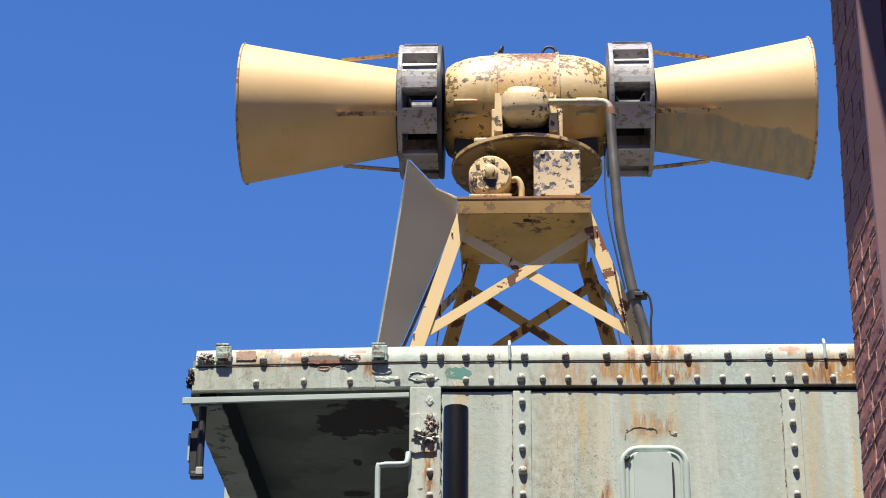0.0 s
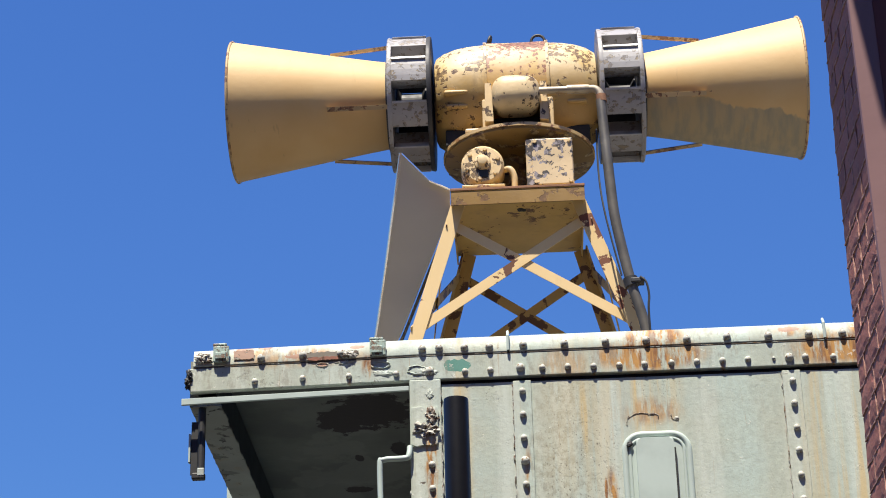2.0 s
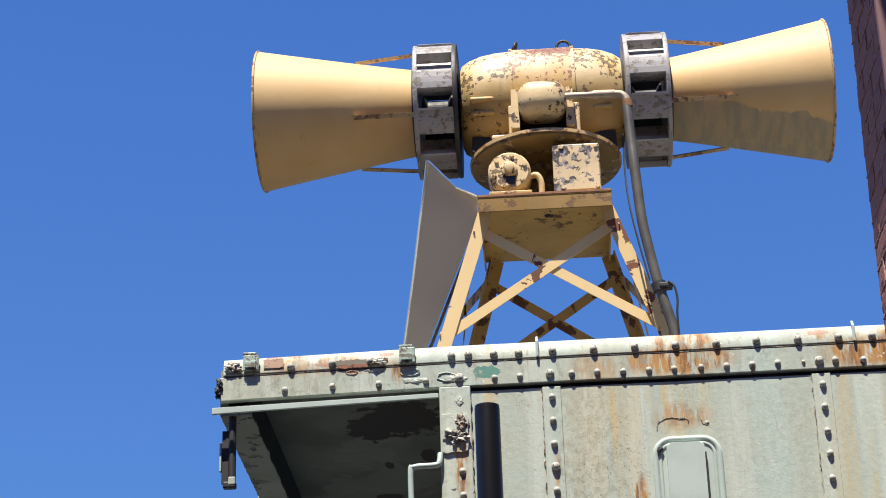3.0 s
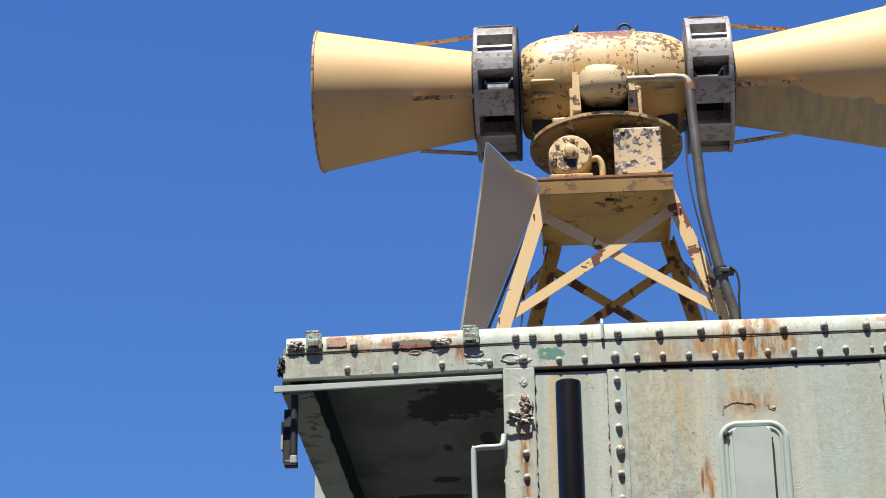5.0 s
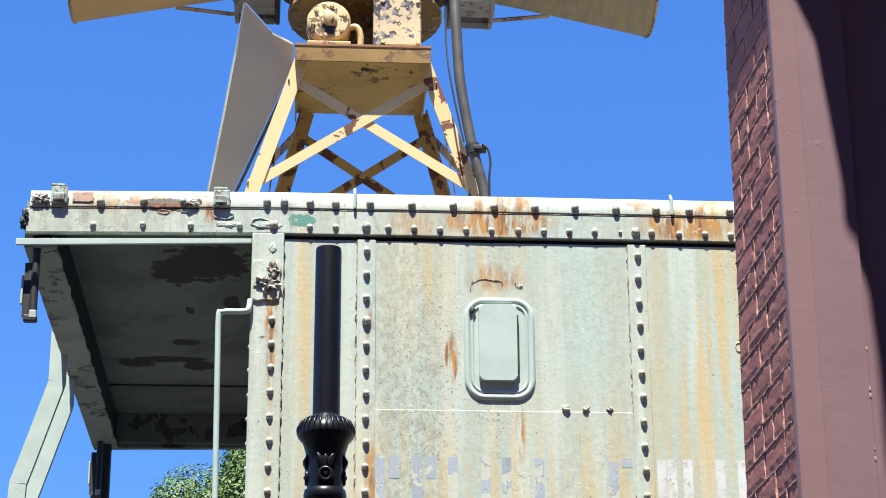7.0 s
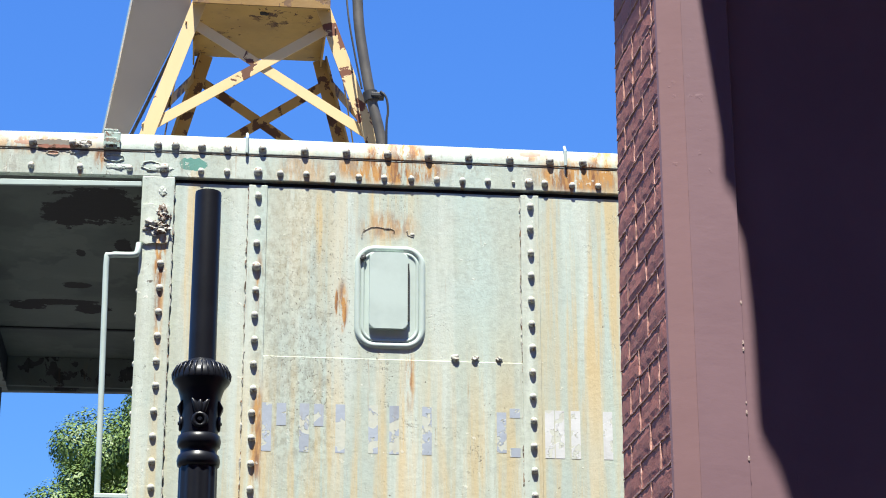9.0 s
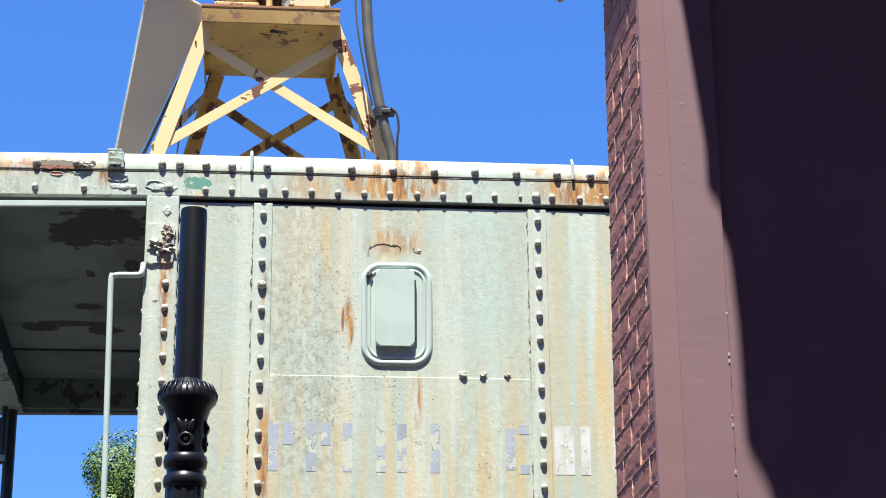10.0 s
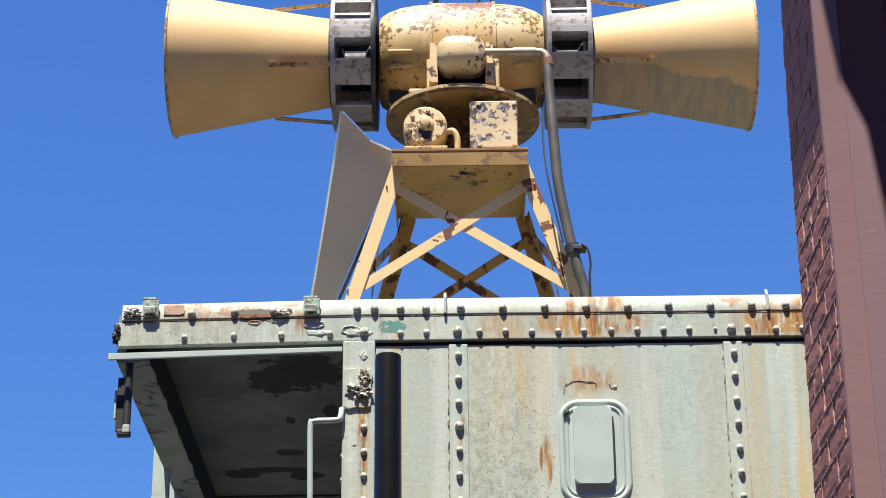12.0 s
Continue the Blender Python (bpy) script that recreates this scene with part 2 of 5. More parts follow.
def horn_paint(name):
    """Cream horn paint, one horn bleached grey along a ragged line low on its side."""
    k = Nodes(name, 0.58)
    base = k.mix(k.ramp(k.noise(2.0, 4), 0.35, 0.7), (0.70, 0.475, 0.215), (0.64, 0.41, 0.165))
    # ragged grey film on the horn at +x
    edge = k.math("ADD", k.axis(2), k.math("MULTIPLY", k.math("SUBTRACT", k.noise(1.0, 4, 0.6, k.scaled((5, 2, 3))), 0.5), 0.20))
    slope = k.math("ADD", edge, k.math("MULTIPLY", k.math("SUBTRACT", k.axis(0), 1.0), 0.27))
    film = k.math("MULTIPLY", k.ramp(slope, 6.632, 6.645, 1, 0), k.ramp(k.axis(0), 0.5, 0.6))
    streak = k.ramp(k.noise(1.0, 4, 0.6, k.scaled((22, 5, 3))), 0.4, 0.7, 0.65, 1.0)
    col = k.mix(k.math("MULTIPLY", film, streak), base, (0.30, 0.265, 0.18))
    # brown runs and freckles
    run = k.ramp(k.noise(1.0, 5, 0.65, k.scaled((24, 8, 2.2), shift=(2, 0, 0))), 0.63, 0.72, 0, 0.45)
    col = k.mix(run, col, (0.42, 0.27, 0.12))
    chip = k.ramp(k.noise(15, 6, 0.65), 0.72, 0.735)
    col = k.mix(chip, col, (0.25, 0.13, 0.07))
    return k.done(col, k.noise(30, 4, 0.6), 0.22, 0.003)


def metal(name, base, rough=0.45, metallic=0.6, rust=0.62):
    k = Nodes(name, rough, metallic)
    col = k.mix(k.ramp(k.noise(6, 5), 0.35, 0.7), base, tuple(c * 0.6 for c in base))
    col = k.mix(k.ramp(k.noise(14, 6, 0.65), rust, rust + 0.05, 0, 0.8), col, (0.32, 0.24, 0.15))
    return k.done(col, k.noise(45, 4), 0.25, 0.002, k.ramp(k.noise(9), 0.3, 0.7, rough - 0.1, rough + 0.2))


def plain(name, base, rough=0.5, metallic=0.0, vary=0.8, scale=12.0, bump=0.15):
    k = Nodes(name, rough, metallic)
    col = k.mix(k.ramp(k.noise(scale, 5), 0.35, 0.7), base, tuple(c * vary for c in base))
    return k.done(col, k.noise(scale * 5, 4), bump, 0.002)


def ceiling_paint(name):
    """Green canopy paint, base darkened for shade, that peels in two ragged dark fields."""
    k = Nodes(name, 0.75)
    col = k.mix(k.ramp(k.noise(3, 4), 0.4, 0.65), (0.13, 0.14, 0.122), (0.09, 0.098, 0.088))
    rag = k.math("MULTIPLY", k.math("SUBTRACT", k.noise(11, 6, 0.7), 0.5), 2.2)
    def field(x, y, rx, ry):
        dx = k.math("MULTIPLY", k.math("SUBTRACT", k.axis(0), x), 1 / rx)
        dy = k.math("MULTIPLY", k.math("SUBTRACT", k.axis(1), y), 1 / ry)
        d = k.math("SQRT", k.math("ADD", k.math("MULTIPLY", dx, dx), k.math("MULTIPLY", dy, dy)))
        return k.ramp(k.math("ADD", d, rag), 0.93, 1.0, 1, 0)
    mask = field(-0.66, 0.66, 0.19, 0.22)
    for x, y, rx, ry in ((-0.80, 0.78, 0.10, 0.16), (-0.90, 2.01, 0.20, 0.045), (-1.05, 2.08, 0.09, 0.06), (-0.80, 1.74, 0.06, 0.05), (-0.74, 2.10, 0.09, 0.08), (-0.57, 1.17, 0.035, 0.10), (-0.76, 1.28, 0.02, 0.04)):
        mask = k.math("MAXIMUM", mask, field(x, y, rx, ry))
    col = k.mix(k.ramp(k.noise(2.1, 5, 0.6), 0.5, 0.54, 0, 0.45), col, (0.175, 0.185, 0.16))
    col = k.mix(mask, col, (0.022, 0.016, 0.016))
    return k.done(col, k.math("SUBTRACT", k.math("MULTIPLY", k.noise(30), 0.3), mask), 0.5, 0.006)


def brick_clay(name):
    k = Nodes(name, 0.85)
    r = k.t.nodes.new("ShaderNodeObjectInfo").outputs["Random"]
    col = k.mix(r, (0.45, 0.165, 0.125), (0.35, 0.13, 0.105))
    col = k.mix(k.ramp(k.noise(16, 5, 0.7), 0.46, 0.66, 0, 0.75), col, (0.40, 0.175, 0.135))
    col = k.mix(k.ramp(k.noise(11, 5, 0.72), 0.54, 0.68, 0, 0.6), col, (0.15, 0.068, 0.06))
    col = k.mix(k.ramp(k.noise(70, 5, 0.7), 0.58, 0.68, 0, 0.75), col, (0.07, 0.038, 0.035))
    smear = k.ramp(k.noise(34, 6, 0.72), 0.66, 0.69, 0, 0.6)
    col = k.mix(smear, col, (0.58, 0.34, 0.28))
    return k.done(col, k.math("ADD", k.noise(55, 6, 0.75), k.math("MULTIPLY", k.noise(160, 3), 0.3)), 0.5, 0.003)


def brown_paint(name, light=(0.222, 0.134, 0.157), dull=(0.196, 0.116, 0.138)):
    k = Nodes(name, 0.55)
    col = k.mix(k.ramp(k.noise(3, 4), 0.3, 0.7), light, dull)
    chip = k.ramp(k.noise(26, 6, 0.7), 0.765, 0.775)
    col = k.mix(chip, col, (0.42, 0.33, 0.3))
    wrinkle = k.noise(1.0, 5, 0.6, k.scaled((10, 10, 22)))
    pimple = k.math("MULTIPLY", k.ramp(k.noise(38, 4, 0.6), 0.62, 0.72), k.ramp(k.noise(5, 3), 0.5, 0.6))
    return k.done(col, k.math("ADD", k.math("SUBTRACT", wrinkle, chip), k.math("MULTIPLY", pimple, 0.5)), 0.22, 0.003)


def leaf_green(name):
    k = Nodes(name, 0.55)
    r = k.node("ShaderNodeNewGeometry").outputs["Random Per Island"]
    col = k.mix(r, (0.07, 0.125, 0.02), (0.13, 0.19, 0.032))
    k.b.inputs["Transmission Weight"].default_value = 0.0
    return k.done(col)


def ground_mat(name):
    k = Nodes(name, 0.9)
    col = k.mix(k.ramp(k.noise(0.3, 4), 0.4, 0.65), (0.048, 0.046, 0.043), (0.062, 0.058, 0.052))
    col = k.mix(k.ramp(k.noise(30, 5, 0.7), 0.4, 0.7), col, (0.05, 0.048, 0.045))
    return k.done(col, k.noise(40, 5, 0.7), 0.6, 0.02)


CAR = car_paint("car_paint")
CAR_PALE = plain("pale_green_paint", (0.475, 0.56, 0.515), 0.5, 0, 0.88, 8)
CLIP = peeling("clip_paint", (0.36, 0.46, 0.40), (0.20, 0.20, 0.16), 0.55, 40)
# canopy end's green, set darker to carry the shade under the roof
BEAM = plain("shaded_green_paint", (0.23, 0.24, 0.21), 0.7, 0, 0.6, 7, 0.4)
CAR_STEEL = plain("chalky_green_paint", (0.40, 0.44, 0.40), 0.6, 0, 0.75, 14)
CRUST = peeling("crusted_paint", (0.50, 0.49, 0.42), (0.13, 0.10, 0.075), 0.555, 44, (0.22, 0.12, 0.06))
RIVET = peeling("rivet_paint", (0.56, 0.57, 0.50), (0.35, 0.25, 0.15), 0.62, 60)
# flaking green of the flange, darkened for the canopy's shade
FLANGE = peeling("flaking_shaded_flange_paint", (0.25, 0.265, 0.235), (0.13, 0.135, 0.125), 0.62, 11, (0.05, 0.045, 0.045), 0.7)
# blue-black that paints the shade on the beam's inner face
BEAM_SHADE = plain("blue_black_shade", (0.03, 0.038, 0.05), 0.8, 0, 0.6, 9, 0.4)
# flaking green of the far side, darkened further for shade
FAR = peeling("flaking_shaded_far_paint", (0.15, 0.16, 0.145), (0.06, 0.055, 0.055), 0.565, 9, (0.035, 0.03, 0.03), 0.7)
# unseen roof top; its grey sets how much light bounces up
ROOF = plain("bounce_toned_roof_paint", (0.21, 0.205, 0.19), 0.85, 0, 0.7, 6, 0.5)
SEAM = peeling("seam_rust", (0.13, 0.11, 0.09), (0.45, 0.47, 0.40), 0.58, 12, (0.30, 0.18, 0.09), 0.8)
BARE_GREY = peeling("bare_grey_primer", (0.27, 0.245, 0.20), (0.15, 0.12, 0.09), 0.55, 30)
BARE_RED = peeling("bare_red_primer", (0.34, 0.15, 0.10), (0.18, 0.09, 0.06), 0.55, 30)
BARE_PINK = peeling("bare_pink_primer", (0.55, 0.36, 0.26), (0.45, 0.42, 0.34), 0.56, 24)
CEIL = ceiling_paint("canopy_ceiling_paint")
# near-black for painted shade in gaps and under parts, and for a joint
DARK = plain("shade_joint_black", (0.03, 0.032, 0.035), 0.7)
HORN = horn_paint("horn_paint")
LEG = cream("tower_paint", (0.74, 0.55, 0.28), 0.615, 8.0)
LEG_CHIPPED = cream("chipped_tower_paint", (0.74, 0.55, 0.28), 0.555, 9.0, (0.17, 0.06, 0.025))
# cream darkened for shade, with more rust chips, behind the front legs
LEG_SHADED = cream("rusty_shaded_tower_paint", (0.50, 0.33, 0.12), 0.53, 9.0, (0.13, 0.065, 0.035))
PEEL = peeling("peeling_motor_paint", (0.74, 0.57, 0.32), (0.22, 0.14, 0.06), 0.600, 30, (0.10, 0.05, 0.025), wear_shade_z=6.80)
PEEL_CREAM = peeling("chipped_cream_paint", (0.72, 0.54, 0.29), (0.20, 0.13, 0.06), 0.63, 26, (0.07, 0.045, 0.03))
PEEL_RUST = peeling("peeling_rusty_paint", (0.68, 0.47, 0.26), (0.30, 0.13, 0.07), 0.560, 34, (0.16, 0.065, 0.035), wear_shade_z=6.85)
PEEL_BOX = peeling("peeling_box_paint", (0.70, 0.53, 0.31), (0.06, 0.05, 0.045), 0.515, 22, (0.30, 0.27, 0.285))
DRUM = peeling("weathered_drum_metal", (0.37, 0.355, 0.35), (0.20, 0.18, 0.165), 0.585, 30, (0.28, 0.225, 0.15), 0.45)
# turntable and pedestal paint, darker than the deck's
TABLE_DARK = peeling("dark_turntable_paint", (0.25, 0.155, 0.05), (0.11, 0.06, 0.03), 0.54, 12, (0.40, 0.30, 0.15))
DECK = peeling("stained_deck_paint", (0.56, 0.36, 0.105), (0.26, 0.155, 0.05), 0.635, 17, (0.13, 0.065, 0.03))
LIP = peeling("stained_lip_paint", (0.29, 0.17, 0.042), (0.15, 0.08, 0.03), 0.56, 16, (0.24, 0.13, 0.045))
LEDGE = metal("ledge_metal", (0.55, 0.55, 0.56), 0.4, 0.3, 0.66)
DRUM_DARK = metal("drum_inside", (0.05, 0.05, 0.055), 0.6, 0.2, 0.75)
RUSTY = plain("rusty_iron", (0.30, 0.15, 0.08), 0.8, 0.2, 0.6, 20, 0.4)
RUST_CREAM = peeling("strut_paint", (0.60, 0.42, 0.20), (0.34, 0.18, 0.08), 0.575, 30)
IRON = plain("dark_iron", (0.05, 0.05, 0.05), 0.55, 0.4)
SHEET = plain("grey_sheet_metal", (0.55, 0.52, 0.46), 0.5, 0.1, 0.93, 2.0, 0.05)
# sheet grey darkened to paint shade on the folded-back flange
SHEET_BACK = plain("shaded_sheet_back", (0.32, 0.28, 0.22), 0.7, 0.1, 0.6, 8)
SHEET_EDGE = plain("bare_sheet_edge", (0.95, 0.96, 0.97), 0.25, 1.0, 0.95)
CONDUIT = metal("conduit_grey", (0.13, 0.12, 0.105), 0.5, 0.2, 0.7)
PIPE = metal("pipe_metal", (0.54, 0.46, 0.34), 0.45, 0.3, 0.58)
BLACK = plain("black_gloss_paint", (0.009, 0.0105, 0.016), 0.34, 0.0, 0.8, 20, 0.12)
BLACK.node_tree.nodes["Principled BSDF"].inputs["Specular IOR Level"].default_value = 0.3
BRICK = brick_clay("brick_clay")
MORTAR = plain("pink_mortar", (0.56, 0.325, 0.27), 0.9, 0, 0.6, 30, 0.9)
BROWN = brown_paint("brown_wood_paint")
PINK = brown_paint("faded_brown_paint", (0.255, 0.146, 0.146), (0.23, 0.130, 0.130))
CHIP = plain("bare_chip", (0.36, 0.27, 0.25), 0.8)
LETTER = peeling("worn_lavender_paint", (0.39, 0.435, 0.50), (0.52, 0.54, 0.46), 0.55, 18, (0.54, 0.55, 0.46))
LETTER_W = peeling("worn_white_paint", (0.66, 0.67, 0.66), (0.55, 0.57, 0.49), 0.58, 18, (0.56, 0.57, 0.5))
LEAF = leaf_green("leaf_green")
BARK = plain("bark", (0.12, 0.085, 0.06), 0.9, 0, 0.6, 9, 0.8)
GROUND = ground_mat("ground")
STEEL = plain("rail_steel", (0.22, 0.15, 0.11), 0.6, 0.6)
ROOFING = plain("roof_shingle", (0.10, 0.09, 0.085), 0.9, 0, 0.7, 6, 0.5)


# ---- mesh helpers ----
def thing(name, at, label, category, group="", kind=""):
    e = new(name)
    e.location = at
    e.empty_display_size = 0.2
    return tagged(e, label, category, group, kind)


def link(name, me, parent=None, label=""):
    ob = new(name, me)
    if parent:
        ob.parent = parent
        if parent.type == "EMPTY":
            ob.matrix_parent_inverse = Matrix.Translation(-parent.location)
    if label:
        tagged(ob, label)
    return ob


def part(name, bm, material, parent=None, label="", smooth=None):
    """Links bm, drawn in world metres, as one mesh under parent."""
    bmesh.ops.recalc_face_normals(bm, faces=bm.faces)
    me = bpy.data.meshes.new(name)
    if smooth is not None:
        for f in bm.faces:
            f.smooth = True
        for e in bm.edges:
            if len(e.link_faces) == 2 and e.calc_face_angle(0) > radians(smooth):
                e.smooth = False
    bm.to_mesh(me)
    bm.free()
    me.materials.append(material)
    return link(name, me, parent, label)


def block(bm, x0, x1, y0, y1, z0, z1, bevel=0.0, seg=2):
    vs = bmesh.ops.create_cube(bm, size=1)["verts"]
    for v in vs:
        v.co = Vector(((x0 + x1) / 2 + v.co.x * (x1 - x0), (y0 + y1) / 2 + v.co.y * (y1 - y0), (z0 + z1) / 2 + v.co.z * (z1 - z0)))
    if bevel:
        es = list({e for v in vs for e in v.link_edges})
        bmesh.ops.bevel(bm, geom=es, offset=bevel, segments=seg, affect="EDGES", profile=0.5)
    return bm


def boxed(*a, **k):
    return block(bmesh.new(), *a, **k)


def lathe(bm, profile, centre, axis="z", n=48, wave=0.0, lobes=0):
    """Turns (radius, height) pairs about an axis through centre."""
    rings = []
    for r, h in profile:
        ring = []
        for i in range(n):
            a = 2 * math.pi * i / n
            q = r * (1 + (wave * math.cos(lobes * a) if lobes else 0))
            c, s = q * math.cos(a), q * math.sin(a)
            p = {"z": (c, s, h), "x": (h, c, s), "y": (c, h, s)}[axis]
            ring.append(bm.verts.new(Vector(centre) + Vector(p)))
        rings.append(ring)
    for a, b in zip(rings, rings[1:]):
        for i in range(n):
            bm.faces.new((a[i], a[(i + 1) % n], b[(i + 1) % n], b[i]))
    for ring, r in ((rings[0], profile[0][0]), (rings[-1], profile[-1][0])):
        if r > 1e-4:
            bm.faces.new(ring)
    return bm


def tube(bm, pts, r, n=10, closed=False):
    """A round bar along points."""
    pts = [Vector(p) for p in pts]
    rings, up = [], Vector((0.3, 0.2, 0.93))
    for i, p in enumerate(pts):
        a = pts[i - 1] if i or closed else p
        b = pts[(i + 1) % len(pts)] if i + 1 < len(pts) or closed else p
        d = (b - a).normalized()
        u = (up - d * up.dot(d)).normalized()
        up = u
        w = d.cross(u)
        q = r[i] if isinstance(r, (list, tuple)) else r
        rings.append([bm.verts.new(p + q * (u * math.cos(2 * math.pi * j / n) + w * math.sin(2 * math.pi * j / n))) for j in range(n)])
    pairs = list(zip(rings, rings[1:])) + ([(rings[-1], rings[0])] if closed else [])
    for a, b in pairs:
        for j in range(n):
            bm.faces.new((a[j], a[(j + 1) % n], b[(j + 1) % n], b[j]))
    if not closed:
        bm.faces.new(rings[0]), bm.faces.new(rings[-1])
    return bm


def glide(pts, n=8):
    """A smooth line through points (Catmull-Rom)."""
    p = [Vector(q) for q in pts]
    p = [p[0] * 2 - p[1]] + p + [p[-1] * 2 - p[-2]]
    out = []
    for i in range(1, len(p) - 2):
        for j in range(n):
            t = j / n
            out.append(0.5 * (2 * p[i] + (p[i + 1] - p[i - 1]) * t + (2 * p[i - 1] - 5 * p[i] + 4 * p[i + 1] - p[i + 2]) * t * t
                              + (3 * p[i] - p[i - 1] - 3 * p[i + 1] + p[i + 2]) * t ** 3))
    return out + [p[-2]]


def bar(bm, a, b, wide, thick, face):
    """A flat bar from a to b, its wide face turned to face."""
    a, b, f = Vector(a), Vector(b), Vector(face)
    d = (b - a).normalized()
    f = (f - d * f.dot(d)).normalized()
    s = d.cross(f)
    vs = [bm.verts.new(p + s * (i * wide / 2) + f * (j * thick / 2)) for p in (a, b) for i, j in ((-1, -1), (1, -1), (1, 1), (-1, 1))]
    for q in ((0, 1, 2, 3), (7, 6, 5, 4), (0, 4, 5, 1), (1, 5, 6, 2), (2, 6, 7, 3), (3, 7, 4, 0)):
        bm.faces.new([vs[i] for i in q])
    return bm


def angle_iron(bm, a, b, fx, fy, wide=0.065, thick=0.007):
    """An L-shaped iron whose heel runs from a to b; its flanges point along fx and fy."""
    a, b, fx, fy = Vector(a), Vector(b), Vector(fx), Vector(fy)
    bar(bm, a + fx * wide / 2, b + fx * wide / 2, wide, thick, fy)
    bar(bm, a + fy * wide / 2 + fx * 0.002, b + fy * wide / 2 + fx * 0.002, wide, thick, fx)
    return bm


def rounded(x0, x1, z0, z1, r, n=6):
    """A rounded rectangle's outline in x and z."""
    out = []
    for cx, cz, a0 in ((x1 - r, z1 - r, 0), (x0 + r, z1 - r, 90), (x0 + r, z0 + r, 180), (x1 - r, z0 + r, 270)):
        for i in range(n + 1):
            a = radians(a0 + 90 * i / n)
            out.append((cx + r * math.cos(a), cz + r * math.sin(a)))
    return out


def slab(bm, outline, y0, y1, bevel=0.0):
    """A plate with an outline in x and z, from y0 (front) to y1."""
    front = [bm.verts.new((x, y0, z)) for x, z in outline]
    back = [bm.verts.new((x, y1, z)) for x, z in outline]
    f = bm.faces.new(front)
    bm.faces.new(back[::-1])
    n = len(outline)
    for i in range(n):
        bm.faces.new((front[i], back[i], back[(i + 1) % n], front[(i + 1) % n]))
    if bevel:
        bmesh.ops.bevel(bm, geom=list(f.edges), offset=bevel, segments=3, affect="EDGES", profile=0.6)
    return bm


def lumps(bm, centre, spread, size, n, seed):
    """One crusted, uneven blister of old paint and rust."""
    rnd = random.Random(seed)
    c, o = Vector(centre), Vector((seed * 1.7, seed * 0.9, 0))
    sx, sy, sz = spread[0] + size * 0.7, spread[1] + size * 0.5, spread[2] + size * 0.7
    vs = bmesh.ops.create_icosphere(bm, subdivisions=5 if n > 8 else 4, radius=1)["verts"]
    for v in vs:
        d = Vector((v.co.x * sx, v.co.y * sy, v.co.z * sz))
        q = d * 38 + o
        h = noise.fractal(q, 0.6, 2.1, 5)
        k = 0.78 + 0.45 * h + 0.25 * noise.noise(q * 0.5)
        v.co = c + Vector((d.x * k, d.y * max(0.05, k + 0.35 * noise.noise(q * 2.2)), d.z * k))
    return bm


# ---- ground ----
bm = bmesh.new()
bmesh.ops.create_grid(bm, x_segments=8, y_segments=8, size=1500)
tagged(part("ground", bm, GROUND), "grey-brown gravel and asphalt ground round the railway car", "ground", kind="structure")

# ---- caboose ----
L, R, Y1 = -1.33, 7.2, 3.0          # canopy end, car's far end, far side
caboose = thing("caboose", (3.0, 1.5, 0.0), "weathered pale green riveted steel caboose with rusty streaks", "railway car")


def sag(x):
    """The canopy's edge droops towards its free end."""
    return -0.014 * max(0.0, (-0.3 - x) / 1.0) ** 1.2


# side plates: narrow panel by the post, the windowed panel in two sheets, and those beyond
part("side_panel", boxed(-0.327, -0.03, 0.0, 0.02, 1.15, 4.493, bevel=0.002), CAR, caboose)
part("side_panel", boxed(-0.02, 1.045, 0.0, 0.02, 3.80, 4.493, bevel=0.002), CAR, caboose)
part("side_panel", boxed(-0.02, 1.045, -0.0035, 0.015, 1.15, 3.809, bevel=0.003), CAR, caboose)
for i in range(5):
    x = 1.065 + 1.08 * i
    part("side_panel", boxed(x, x + 1.07, 0.0, 0.02, 1.15, 4.493, bevel=0.002), CAR, caboose)
for i, x in enumerate((-0.044, 1.018, 2.10, 3.18, 4.26, 5.34)):
    part("seam_strip", boxed(x, x + 0.072, -0.0055, 0.0, 1.15, 4.495, bevel=0.002), CAR, caboose)
part("far_side", boxed(-0.45, 6.5, Y1 - 0.03, Y1, 1.15, 4.6), CAR, caboose)
part("end_wall", boxed(-0.440, -0.40, 0.06, Y1 - 0.03, 1.15, 4.62), CAR, caboose)
part("end_wall", boxed(6.46, 6.5, 0.02, Y1 - 0.03, 1.15, 4.62), CAR, caboose)
post = part("corner_post", boxed(-0.454, -0.3295, -0.014, 0.06, 1.15, 4.512, bevel=0.004), CAR, caboose)
rag = random.Random(23)
edge = [(-0.451, 4.237), (-0.43, 4.232), (-0.40, 4.240), (-0.375, 4.236), (-0.345, 4.240), (-0.341, 4.28), (-0.344, 4.33), (-0.340, 4.37), (-0.346, 4.392), (-0.38, 4.386), (-0.41, 4.395), (-0.448, 4.391), (-0.453, 4.35), (-0.450, 4.30)]
part("post_plate", slab(bmesh.new(), [(x + rag.uniform(-1, 1) * 0.002, z + rag.uniform(-1, 1) * 0.003) for x, z in edge], -0.023, -0.014, 0.002), CAR, post)
part("weld_crust", lumps(bmesh.new(), (-0.392, -0.02, 4.297), (0.046, 0.010, 0.026), 0.021, 18, 3), CRUST, post, "crusted broken hinge remnant", smooth=60)
part("weld_crust", lumps(bmesh.new(), (-0.368, -0.02, 4.350), (0.020, 0.008, 0.026), 0.017, 9, 5), CRUST, post, smooth=60)
# near-black plate paints the shadow in the gap below the fascia
part("fascia_gap_shade", boxed(-0.33, 6.45, 0.022, 0.03, 1.2, 4.60), DARK, caboose)
